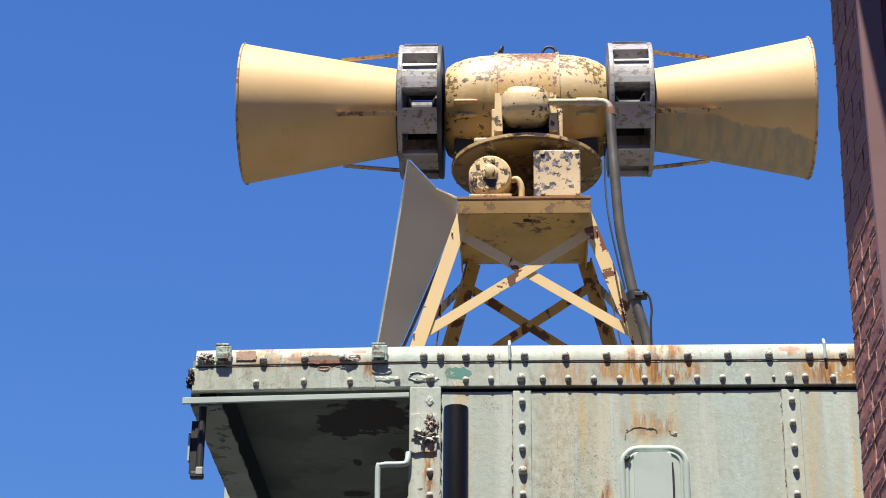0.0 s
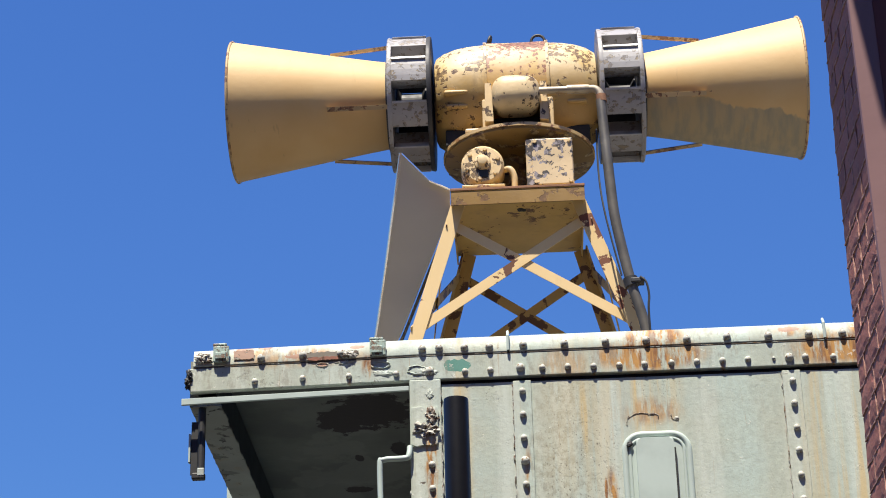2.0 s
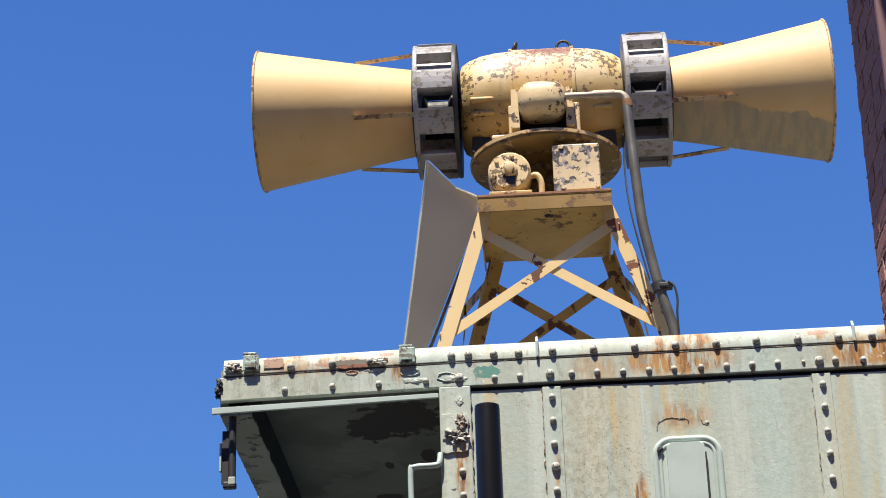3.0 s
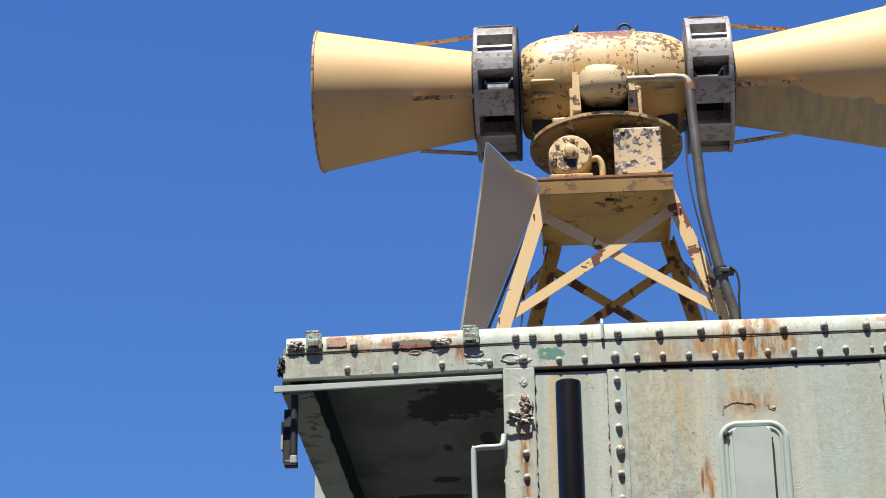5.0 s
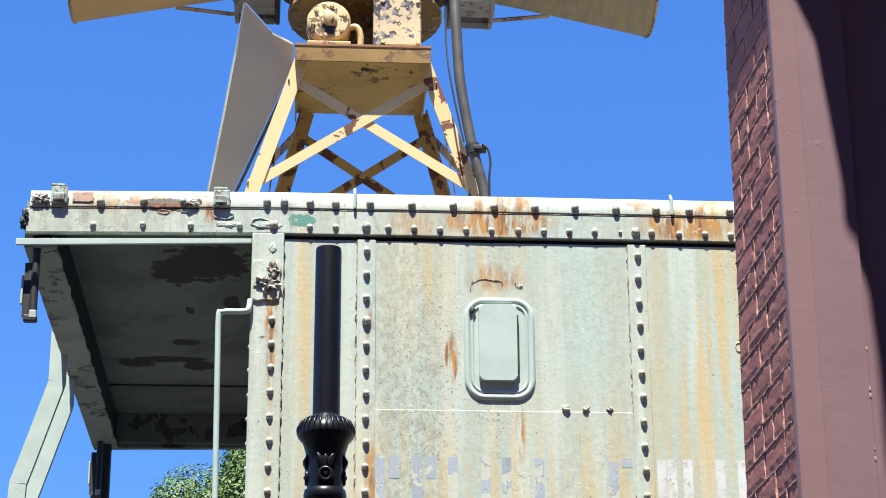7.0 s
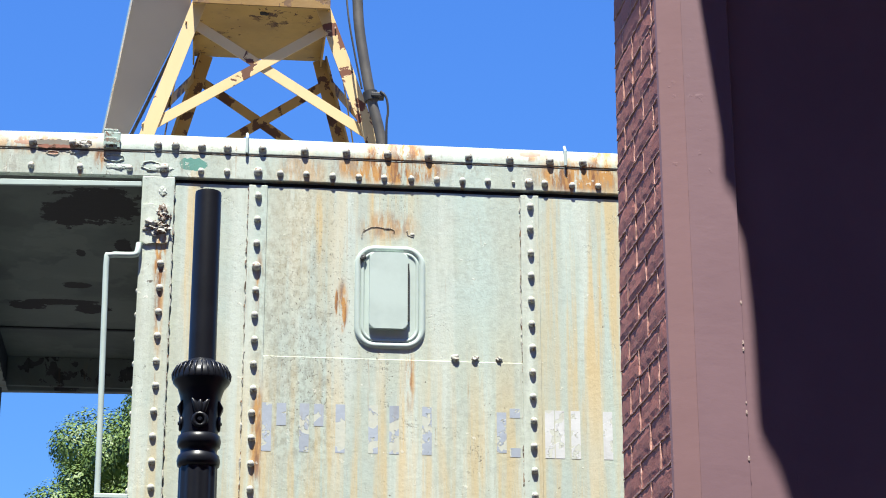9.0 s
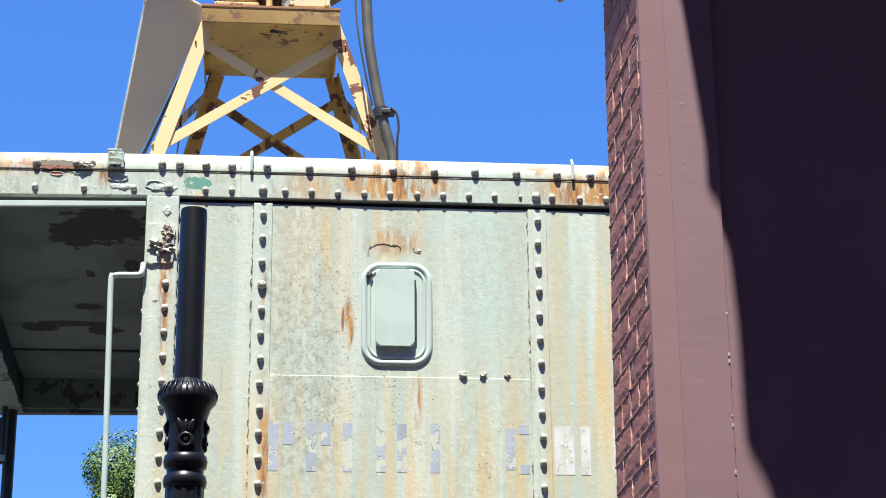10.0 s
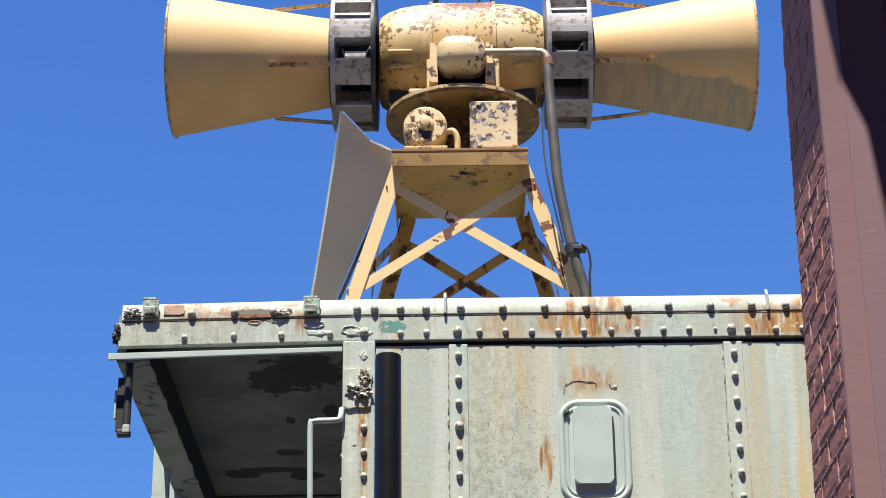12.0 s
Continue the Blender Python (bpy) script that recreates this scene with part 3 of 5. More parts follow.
part("floor", boxed(L, 6.9, 0.0, Y1, 1.05, 1.15), CAR_STEEL, caboose)


# roof: a shallow arch with a rounded edge
def roof_z(y, rise=0.24):
    s = (y - 1.5) / 1.53
    return 4.668 + rise * (1 - s * s)


def arch(bm, x0, x1, drop, thick, n=20):
    rows = []
    for j in range(n + 1):
        y = 0.034 + 2.93 * j / n
        z = roof_z(y) - drop
        rows.append([bm.verts.new((x, y, z + d + sag(x))) for x in (x0, -0.3, x1) for d in (0, -thick)])
    for a, b in zip(rows, rows[1:]):
        bm.faces.new((a[0], a[2], b[2], b[0])), bm.faces.new((a[2], a[4], b[4], b[2]))
        bm.faces.new((a[1], b[1], b[3], a[3])), bm.faces.new((a[3], b[3], b[5], a[5]))
        bm.faces.new((a[0], b[0], b[1], a[1])), bm.faces.new((a[4], a[5], b[5], b[4]))
    for r in (rows[0], rows[-1]):
        bm.faces.new((r[0], r[1], r[3], r[2])), bm.faces.new((r[2], r[3], r[5], r[4]))
    return bm


part("roof", arch(bmesh.new(), L + 0.015, R, 0.004, 0.02), ROOF, caboose, "grey car roof, unseen top toned to set bounced light")
part("canopy_ceiling", boxed(L + 0.04, -0.44, 0.02, Y1 - 0.02, 4.630, 4.640), CEIL, caboose, "peeling green canopy ceiling, darkened for shade")


def edge_run(x0, x1, y0, y1, z0, z1, bevel, n=110, drop=True):
    """A long rail along the eave that follows the droop."""
    bm = bmesh.new()
    block(bm, 0, 1, y0, y1, z0, z1)
    cuts = [e for e in bm.edges if abs(e.verts[0].co.x - e.verts[1].co.x) > 0.5]
    bmesh.ops.subdivide_edges(bm, edges=cuts, cuts=n, use_grid_fill=True)
    for v in bm.verts:
        v.co.x = x0 + (x1 - x0) * v.co.x
    if bevel:
        es = [e for e in bm.edges if abs(e.verts[0].co.x - e.verts[1].co.x) > 1e-4 and e.calc_face_angle(0) > 1]
        bmesh.ops.bevel(bm, geom=es, offset=bevel, segments=3, affect="EDGES", profile=0.5)
    if drop:
        for v in bm.verts:
            w = noise.noise(Vector((v.co.x * 3.1, 0, 0))) * 0.002
            v.co.z += sag(v.co.x) + w
            v.co.y += w
    return bm


part("fascia", edge_run(L, R - 0.02, -0.012, 0.02, 4.512, 4.612, 0.004), CAR, caboose)
for a, b in ((L + 0.012, -0.060), (-0.054, 1.195), (1.201, 3.4), (3.406, R)):
    bm = edge_run(a, b, -0.016, 0.035, 4.6165, 4.692, 0.005)
    for v in bm.verts:
        h = (v.co.z - 4.6165 - sag(v.co.x)) / 0.0755
        v.co.y += 0.003 * h + 0.016 * h ** 4
    part("roof_edge", bm, CAR, caboose, smooth=50)
part("eave_seam", edge_run(L + 0.012, R - 0.02, -0.0135, 0.0, 4.6125, 4.6160, 0), SEAM, caboose, "dark rusty seam under the roof edge")
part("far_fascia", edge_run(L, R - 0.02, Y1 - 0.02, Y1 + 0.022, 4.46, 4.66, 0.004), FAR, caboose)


def end_plate(x0, x1, z0, drop):
    """An upright plate across the canopy, its top cut to the roof's arch."""
    bm, rows = bmesh.new(), []
    for j in range(21):
        y = 0.021 + (Y1 - 0.042) * j / 20
        zt = roof_z(y) - drop + sag(L)
        rows.append([bm.verts.new(p) for p in ((x0, y, z0), (x1, y, z0), (x1, y, zt), (x0, y, zt))])
    for a, b in zip(rows, rows[1:]):
        for i in range(4):
            bm.faces.new((a[i], a[(i + 1) % 4], b[(i + 1) % 4], b[i]))
    bm.faces.new(rows[0]), bm.faces.new(rows[-1])
    bmesh.ops.recalc_face_normals(bm, faces=bm.faces)
    return bm


part("end_fascia", end_plate(L - 0.004, L + 0.03, 4.45, 0.028), BEAM, caboose)
# flange under the end, its inner edge eaten away
bm, rows, rag = bmesh.new(), [], random.Random(61)
for j in range(140):
    y = 0.021 + (Y1 - 0.042) * j / 139
    w = 0.122 + 0.010 * noise.noise(Vector((y * 9, 2, 0))) + 0.006 * noise.noise(Vector((y * 34, 7, 0)))
    o = 0.004 + 0.004 * noise.noise(Vector((y * 28, 3, 1)))
    rows.append([bm.verts.new(p) for p in ((L - o, y, 4.448), (L + w, y, 4.448), (L + w, y, 4.456), (L - o, y, 4.456))])
for a, b in zip(rows, rows[1:]):
    for i in range(4):
        bm.faces.new((a[i], a[(i + 1) % 4], b[(i + 1) % 4], b[i]))
bm.faces.new(rows[0]), bm.faces.new(rows[-1])
bmesh.ops.recalc_face_normals(bm, faces=bm.faces)
part("canopy_beam", bm, FLANGE, caboose, "flaking pale green beam flange, darkened for shade")
# inner face of the beam, its shadow put into the colour
part("canopy_beam", boxed(L + 0.100, L + 0.112, 0.021, Y1 - 0.021, 4.457, 4.629), BEAM_SHADE, caboose)
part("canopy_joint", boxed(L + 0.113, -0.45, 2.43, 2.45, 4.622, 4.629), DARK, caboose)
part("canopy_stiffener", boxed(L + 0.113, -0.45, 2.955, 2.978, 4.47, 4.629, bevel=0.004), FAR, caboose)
# thin lip plate under the canopy's edge, tapered
bm = slab(bmesh.new(), [(-1.360, 4.440), (-0.456, 4.465), (-0.456, 4.483), (-1.360, 4.466)], -0.026, -0.014, 0.002)
part("canopy_lip", bm, CAR_PALE, caboose, "pale green bent lip plate")

# rivets
def rivet_mesh(r, h, mat):
    bm = bmesh.new()
    n = 10
    rings = [[bm.verts.new((r * k * math.cos(2 * math.pi * i / n), -h * d, r * k * math.sin(2 * math.pi * i / n))) for i in range(n)]
             for k, d in ((1.05, 0.0), (0.98, 0.4), (0.62, 0.86))]
    top = bm.verts.new((0, -h, 0))
    for a, b in zip(rings, rings[1:]):
        for i in range(n):
            bm.faces.new((a[i], a[(i + 1) % n], b[(i + 1) % n], b[i]))
    for i in range(n):
        bm.faces.new((rings[-1][i], rings[-1][(i + 1) % n], top))
    bmesh.ops.recalc_face_normals(bm, faces=bm.faces)
    for f in bm.faces:
        f.smooth = True
    me = bpy.data.meshes.new("rivet")
    bm.to_mesh(me)
    bm.free()
    me.materials.append(mat)
    return me


RV, RV_BIG, RV_SMALL, RV_EDGE = rivet_mesh(0.0130, 0.013, RIVET), rivet_mesh(0.0172, 0.016, RIVET), rivet_mesh(0.0124, 0.012, RIVET), rivet_mesh(0.0155, 0.015, RIVET)
jit = random.Random(11)


def rivet(x, y, z, me=RV):
    ob = link("rivet", me, caboose)
    ob.location = (x + jit.uniform(-1, 1) * 0.0015, y, z + jit.uniform(-1, 1) * 0.002)
    ob.rotation_euler = (jit.uniform(-0.12, 0.12), jit.uniform(0, 6), jit.uniform(-0.12, 0.12))


for k in range(19):
    z = 4.450 - 0.0965 * k
    rivet(-0.007, -0.008, z, RV_BIG if k == 3 else RV)
    rivet(1.056, -0.008, z)
    if k > 2:
        rivet(-0.370, -0.014, z - 0.002)
for k in range(14):
    rivet(-0.448, 0.0, 4.05 - 0.0965 * k, RV_SMALL)
for x in (-1.07, -0.88, -0.694, -0.505):
    rivet(x, -0.012, 4.544 + sag(x), RV_SMALL)
for x in (-0.232, -0.132, 0.074, 0.176, 0.279, 0.380, 0.481, 0.586, 0.687, 0.789, 0.889, 1.225, 1.327, 1.43, 1.53, 1.63):
    rivet(x, -0.012, 4.543, RV_SMALL)
rivet(0.990, -0.012, 4.544, rivet_mesh(0.007, 0.008, RIVET))
for x in (-0.372, -0.010, 1.052):
    rivet(x, -0.012, 4.546, RV_BIG)
rivet(1.114, -0.012, 4.545, RV)
for x in (-1.045, -0.88, -0.725, -0.40, -0.333, -0.232, -0.132, 0.004, 0.167, 0.330, 0.492, 0.654, 0.813, 0.975, 1.135, 1.268, 1.43, 1.59):
    rivet(x, -0.015, 4.642 + sag(x), RV_EDGE)
part("edge_crust", lumps(bmesh.new(), (-0.70, -0.018, 4.632), (0.03, 0.006, 0.008), 0.012, 6, 8), CRUST, caboose, smooth=60)
part("edge_crust", lumps(bmesh.new(), (-1.335, -0.005, 4.55), (0.008, 0.015, 0.05), 0.014, 14, 9), IRON, caboose, "dark corroded corner", smooth=60)
part("edge_crust", lumps(bmesh.new(), (-1.28, -0.018, 4.637), (0.04, 0.006, 0.018), 0.012, 10, 10), CRUST, caboose, smooth=60)


def ragged(x0, x1, z0, z1, seed, amount=0.003, n=14):
    """A torn strip's outline in x and z."""
    q = random.Random(seed)
    low = [(x0 + (x1 - x0) * i / n, z0 + q.uniform(-1, 1) * amount) for i in range(n + 1)]
    high = [(x1 - (x1 - x0) * i / n, z1 + q.uniform(-1, 1) * amount) for i in range(n + 1)]
    return low + high


# torn paint along the lower roof edge, bare primer showing between two rivets
for x0, x1, z0, z1, mat, seed, y in ((-0.862, -0.742, 4.629, 4.652, BARE_GREY, 5, -0.0172), (-0.858, -0.735, 4.617, 4.630, BARE_RED, 6, -0.0186), (-1.155, -1.075, 4.640, 4.676, BARE_PINK, 7, -0.0170), (-0.70, -0.655, 4.640, 4.652, BARE_GREY, 8, -0.0172)):
    bm = slab(bmesh.new(), ragged(x0, x1, z0, z1, seed), y, y + 0.004)
    for v in bm.verts:
        v.co.z += sag(v.co.x)
    part("torn_paint", bm, mat, caboose, "bare primer where the paint has torn off")


def blister(x, z, rx, rz, y, seed, arc=(0.0, 6.283), thin=1.0):
    """The thin curled rim of a burst paint blister."""
    q = random.Random(seed)
    n = 30
    pts = []
    for i in range(n):
        a = arc[0] + (arc[1] - arc[0]) * i / n
        w = 1 + 0.28 * noise.noise(Vector((math.cos(a) * 1.5, math.sin(a) * 1.5, seed))) + q.uniform(-0.07, 0.07)
        pts.append((x + rx * w * math.cos(a), y, z + rz * w * math.sin(a)))
    r = [thin * 0.0018 + thin * 0.0022 * abs(noise.noise(Vector((i * 0.6, seed, 0)))) * 2 for i in range(n)]
    return tube(bmesh.new(), pts, r, 6)


for x, z, rx, rz, y, seed, label in ((-0.425, 4.556, 0.034, 0.017, -0.013, 12, "curled rim of burst paint"), (-0.565, 4.582, 0.036, 0.014, -0.013, 14, ""), (-0.80, 4.592, 0.022, 0.008, -0.013, 16, ""), (1.44, 4.08, 0.012, 0.018, -0.001, 18, "")):
    part("paint_rim", blister(x, z, rx, rz, y, seed), CAR, caboose, label, smooth=60)
for x, z, rx, rz, y, seed in ((-0.385, 4.545, 0.05, 0.016, -0.012, 12), (-0.55, 4.545, 0.045, 0.012, -0.012, 13), (-0.372, 4.455, 0.016, 0.02, -0.014, 33), (-0.70, 4.60, 0.04, 0.006, -0.012, 34)):
    part("paint_flakes", lumps(bmesh.new(), (x, y, z), (rx, 0.0015, rz), 0.006, 12, seed), CAR, caboose, smooth=60)
for x, z, rx, rz, seed, arc in ((0.452, 4.316, 0.046, 0.024, 41, (0.7, 3.0)), (0.50, 4.322, 0.022, 0.016, 42, (-0.4, 1.7)), (0.595, 4.322, 0.022, 0.016, 43, (2.6, 4.9)), (0.405, 4.30, 0.008, 0.03, 44, (1.4, 3.4))):
    part("paint_crack", blister(x, z, rx, rz, -0.001, seed, arc, 0.55), CRUST, caboose, "cracked lifting paint edge", smooth=60)
for x, z, rx, seed in ((0.498, 4.337, 0.010, 41), (0.592, 4.315, 0.006, 43)):
    part("chip_crust", lumps(bmesh.new(), (x, -0.001, z), (rx, 0.001, 0.004), 0.005, 9, seed), CRUST, caboose, smooth=60)
for x in (0.76, 0.835, 0.93):
    part("screw_stub", lumps(bmesh.new(), (x, -0.006, 3.82), (0.012, 0.004, 0.006), 0.009, 5, int(x * 100)), CRUST, caboose, smooth=60)

# crusted paint along the plate edges
def bead(x, y, z0, z1, seed, r=0.0022):
    q, pts, z = random.Random(seed), [], z1
    while z > z0:
        pts.append((x + q.uniform(-1, 1) * 0.0028, y, z))
        z -= q.uniform(0.008, 0.022)
    return tube(bmesh.new(), pts, [max(0.0005, q.gauss(r, r * 0.6)) for _ in pts], 6)


for x, y, z0, seed in ((-0.3300, -0.010, 2.4, 71), (-0.046, -0.003, 2.4, 72), (1.016, -0.002, 2.4, 73)):
    part("paint_bead", bead(x, y, z0, 4.485, seed), CRUST, caboose)

# roof clips and pins on the eave
for x in (-1.205, -0.577):
    bm = boxed(x - 0.032, x + 0.032, -0.030, -0.018, 4.616, 4.684, bevel=0.004)
    block(bm, x - 0.024, x + 0.02, -0.038, -0.030, 4.626, 4.656, bevel=0.003)
    block(bm, x - 0.034, x + 0.022, -0.028, 0.03, 4.684, 4.697, bevel=0.004)
    part("roof_clip", bm, CLIP, caboose, "pale teal iron roof clip")
for x in (-0.057, 1.198):
    part("seam_pin", tube(bmesh.new(), [(x, -0.023, 4.620), (x, -0.023, 4.682), (x, 0.0, 4.708)], 0.006, 8), CAR_PALE, caboose)

# blanked window with a rubber-like rounded frame and a raised cover
window = part("window_blank", slab(bmesh.new(), rounded(0.385, 0.630, 3.864, 4.250, 0.062), -0.003, 0.01), CAR_PALE, caboose, "blanked rounded window with pale cover")
for (x0, x1, z0, z1, r), rad in (((0.383, 0.631, 3.860, 4.249, 0.066), 0.0135), ((0.402, 0.612, 3.879, 4.230, 0.05), 0.0075)):
    ring = [(x, 0.003 if rad > 0.01 else -0.0005, z + 0.003) for x, z in rounded(x0, x1, z0, z1, r, 8)]
    part("window_frame", tube(bmesh.new(), ring, rad, 10, closed=True), CAR_PALE, window, smooth=60)
part("window_cover", slab(bmesh.new(), rounded(0.426, 0.573, 3.924, 4.230, 0.018, 5), -0.027, -0.003, 0.006), CAR_PALE, window)
part("screw", lumps(bmesh.new(), (0.402, -0.012, 4.21), (0.006, 0.003, 0.008), 0.009, 4, 31), IRON, window)
# dark strip beside the cover, painting the shadow gap on its right
part("hinge", boxed(0.573, 0.580, -0.018, -0.003, 3.96, 4.19), IRON, window)

# faded painted name on the side, as plain strokes
def stroke(x0, x1, z0, z1, mat, y=-0.0036):
    part("painted_bar", slab(bmesh.new(), [(x0, z0), (x1, z0), (x1, z1), (x0, z1)], y - 0.0007, y + 0.001), mat, caboose)


for x, w in ((0.030, 0.09), (0.17, 0.09), (0.305, 0.16), (0.508, 0.16)):
    stroke(x, x + 0.036, 3.44, 3.626, LETTER)
    stroke(x + w - 0.036, x + w, 3.44 if w > 0.1 else 3.54, 3.626, LETTER)
stroke(0.915, 0.952, 3.455, 3.612, LETTER)
stroke(0.965, 1.005, 3.44, 3.475, LETTER), stroke(0.965, 1.005, 3.592, 3.628, LETTER)
for x, w in ((1.10, 0.075), (1.20, 0.16), (1.41, 0.11), (1.56, 0.12), (1.72, 0.14), (1.90, 0.09)):
    stroke(x, x + 0.036, 3.44, 3.626, LETTER_W, -0.0003)
    stroke(x + w - 0.036, x + w, 3.44, 3.626, LETTER_W, -0.0003)

# handrail by the post
hand = glide([(-0.455, -0.02, 4.232), (-0.459, -0.03, 4.196), (-0.472, -0.032, 4.182), (-0.545, -0.032, 4.180)], 5) + \
    glide([(-0.562, -0.032, 4.176), (-0.573, -0.032, 4.155), (-0.570, -0.032, 3.9), (-0.562, -0.032, 3.32), (-0.556, -0.032, 2.3)], 5)
part("handrail", tube(bmesh.new(), hand, 0.0115, 10), CAR_PALE, caboose, "pale green bent pipe handrail", smooth=60)
part("handrail_clamp", boxed(-0.572, -0.45, -0.045, -0.015, 3.238, 3.258, bevel=0.004), CAR_PALE, caboose)
part("handrail_bracket", boxed(-0.572, -0.44, -0.03, 0.0, 2.28, 2.31), CAR_PALE, caboose)

# U-shaped marker brackets hanging from the canopy's end
for y in (0.045, 2.86):
    bm = tube(bmesh.new(), [(-1.287, y, 4.46), (-1.287, y, 4.18)], 0.0155, 10)
    block(bm, -1.322, -1.270, y - 0.017, y + 0.017, 4.150, 4.176, bevel=0.005)
    bar(bm, (-1.316, y, 4.17), (-1.314, y, 4.39), 0.026, 0.008, (0, 1, 0))
    br = part("marker_bracket", bm, IRON, caboose, "dark iron hanging marker bracket")
    part("bracket_tab", boxed(-1.337, -1.329, y - 0.012, y + 0.012, 4.22, 4.34, bevel=0.002), CAR_PALE, br)
    part("bracket_tip", boxed(-1.300, -1.271, y - 0.019, y - 0.006, 4.160, 4.195, bevel=0.005), CAR_STEEL, br, "bare pale tip")
part("canopy_post", tube(bmesh.new(), [(-1.262, 2.93, 1.15), (-1.262, 2.93, 4.46)], 0.03, 10), IRON, caboose)

# end ladder that swings out from the roof
def stile(y, name):
    line = glide([(-1.30, y, 4.78), (-1.339, y, 4.66), (-1.345, y, 4.52), (-1.345, y, 4.345), (-1.347, y, 4.315), (-1.357, y, 4.28), (-1.41, y, 4.105), (-1.473, y, 3.90), (-1.484, y, 3.865), (-1.488, y, 3.83), (-1.496, y, 3.6), (-1.498, y, 3.2), (-1.498, y, 1.2)], 3)
    bm = bmesh.new()
    prev = None
    for i, p in enumerate(line):
        d = (line[min(i + 1, len(line) - 1)] - line[max(i - 1, 0)]).normalized()
        s = d.cross(Vector((0, 1, 0)))
        ring = [bm.verts.new(p + s * a + Vector((0, b, 0))) for a, b in ((-0.038, -0.006), (0.036, -0.006), (0.036, 0.03), (0.030, 0.03), (0.030, 0.006), (-0.038, 0.006))]
        if prev:
            for k in range(6):
                bm.faces.new((prev[k], prev[(k + 1) % 6], ring[(k + 1) % 6], ring[k]))
        else:
            bm.faces.new(ring)
        prev = ring
    bm.faces.new(prev)
    part(name, bm, CAR_PALE, caboose, "pale green curved ladder stile")


stile(1.4, "ladder_stile"), stile(1.75, "ladder_stile")
for k in range(7):
    z = 3.5 - 0.36 * k
    part("ladder_rung", tube(bmesh.new(), [(-1.498, 1.4, z), (-1.498, 1.75, z)], 0.011, 8), CAR_PALE, caboose)

# running gear, on rails
for x in (0.6, 2.3, 4.2, 5.9):
    for y in (0.72, 2.2):
        bm = lathe(bmesh.new(), [(0.06, -0.09), (0.40, -0.07), (0.42, -0.05), (0.42, 0.05), (0.45, 0.06), (0.45, 0.085), (0.06, 0.09)], (x, y, 0.62), "y", 32)
        part("wheel", bm, STEEL, caboose)
    part("axle", tube(bmesh.new(), [(x, 0.6, 0.62), (x, 2.4, 0.62)], 0.07, 12), STEEL, caboose)
for x in (1.45, 5.05):
    part("bogie_frame", boxed(x - 1.1, x + 1.1, 0.45, 0.55, 0.5, 0.95, bevel=0.03), STEEL, caboose)
    part("bogie_frame", boxed(x - 1.1, x + 1.1, 2.45, 2.55, 0.5, 0.95, bevel=0.03), STEEL, caboose)
    part("bolster", boxed(x - 0.2, x + 0.2, 0.5, 2.5, 0.72, 1.05), STEEL, caboose)
for y in (0.74, 2.22):
    tagged(part("rail", boxed(-14, 20, y - 0.035, y + 0.035, 0.0, 0.2, bevel=0.01), STEEL), "rusty steel rail under the caboose", "rail", "rails", "structure")

# ---- tower on the roof ----
tower = thing("siren_tower", (0.01, 1.93, 4.9), "cream-painted angle-iron tower with rust spots on the roof", "tower")
PX0, PX1, PY0, PY1, PZ = -0.320, 0.344, 1.565, 2.355, 6.095
deck = part("deck", boxed(PX0, PX1, PY0, PY1, PZ, PZ + 0.02, bevel=0.003), DECK, tower, "mustard steel deck plate")
part("deck_lip", boxed(PX0, PX1, PY0, PY0 + 0.008, PZ - 0.075, PZ, bevel=0.002), LIP, tower)
part("lip_edge", boxed(PX0 - 0.002, PX1 + 0.002, PY0 - 0.004, PY0 + 0.004, PZ + 0.004, PZ + 0.018, bevel=0.002), RUSTY, deck, "rusty top edge")
part("deck_lip", boxed(PX0, PX0 + 0.008, PY0 + 0.01, PY1, PZ - 0.05, PZ, bevel=0.002), DECK, tower)
part("deck_lip", boxed(PX1 - 0.008, PX1, PY0 + 0.01, PY1, PZ - 0.05, PZ, bevel=0.002), DECK, tower)
part("drain", lumps(bmesh.new(), (0.03, 1.80, PZ - 0.003), (0.02, 0.012, 0.002), 0.009, 5, 40), IRON, tower)
ZT = 6.02
SPLAY = {(-1, -1): 0.335, (1, -1): 0.38, (-1, 1): 0.28, (1, 1): 0.27}
legs = {}
for sx, x in ((-1, PX0 + 0.006), (1, PX1 - 0.006)):
    for sy, y in ((-1, 1.652), (1, 2.335)):
        zb = roof_z(y + sy * 0.04) - 0.002
        x += 0.028 if sy > 0 else 0.0
        a, b = Vector((x, y, ZT + 0.07)), Vector((x + sx * (ZT - zb) * SPLAY[sx, sy], y, zb))
        legs[sx, sy] = (Vector((x, y, ZT)), b)
        part("leg", angle_iron(bmesh.new(), a, b, (-sx, 0, 0), (0, -sy, 0), 0.068, 0.008), (LEG_CHIPPED if sx > 0 else LEG) if sy < 0 else LEG_SHADED, tower)
        part("foot", boxed(b.x - 0.07, b.x + 0.07, b.y - 0.07, b.y + 0.07, b.z - 0.03, b.z + 0.006), LEG, tower)


def on_leg(s, z):
    a, b = legs[s]
    return a + (b - a) * ((a.z - z) / (a.z - b.z))


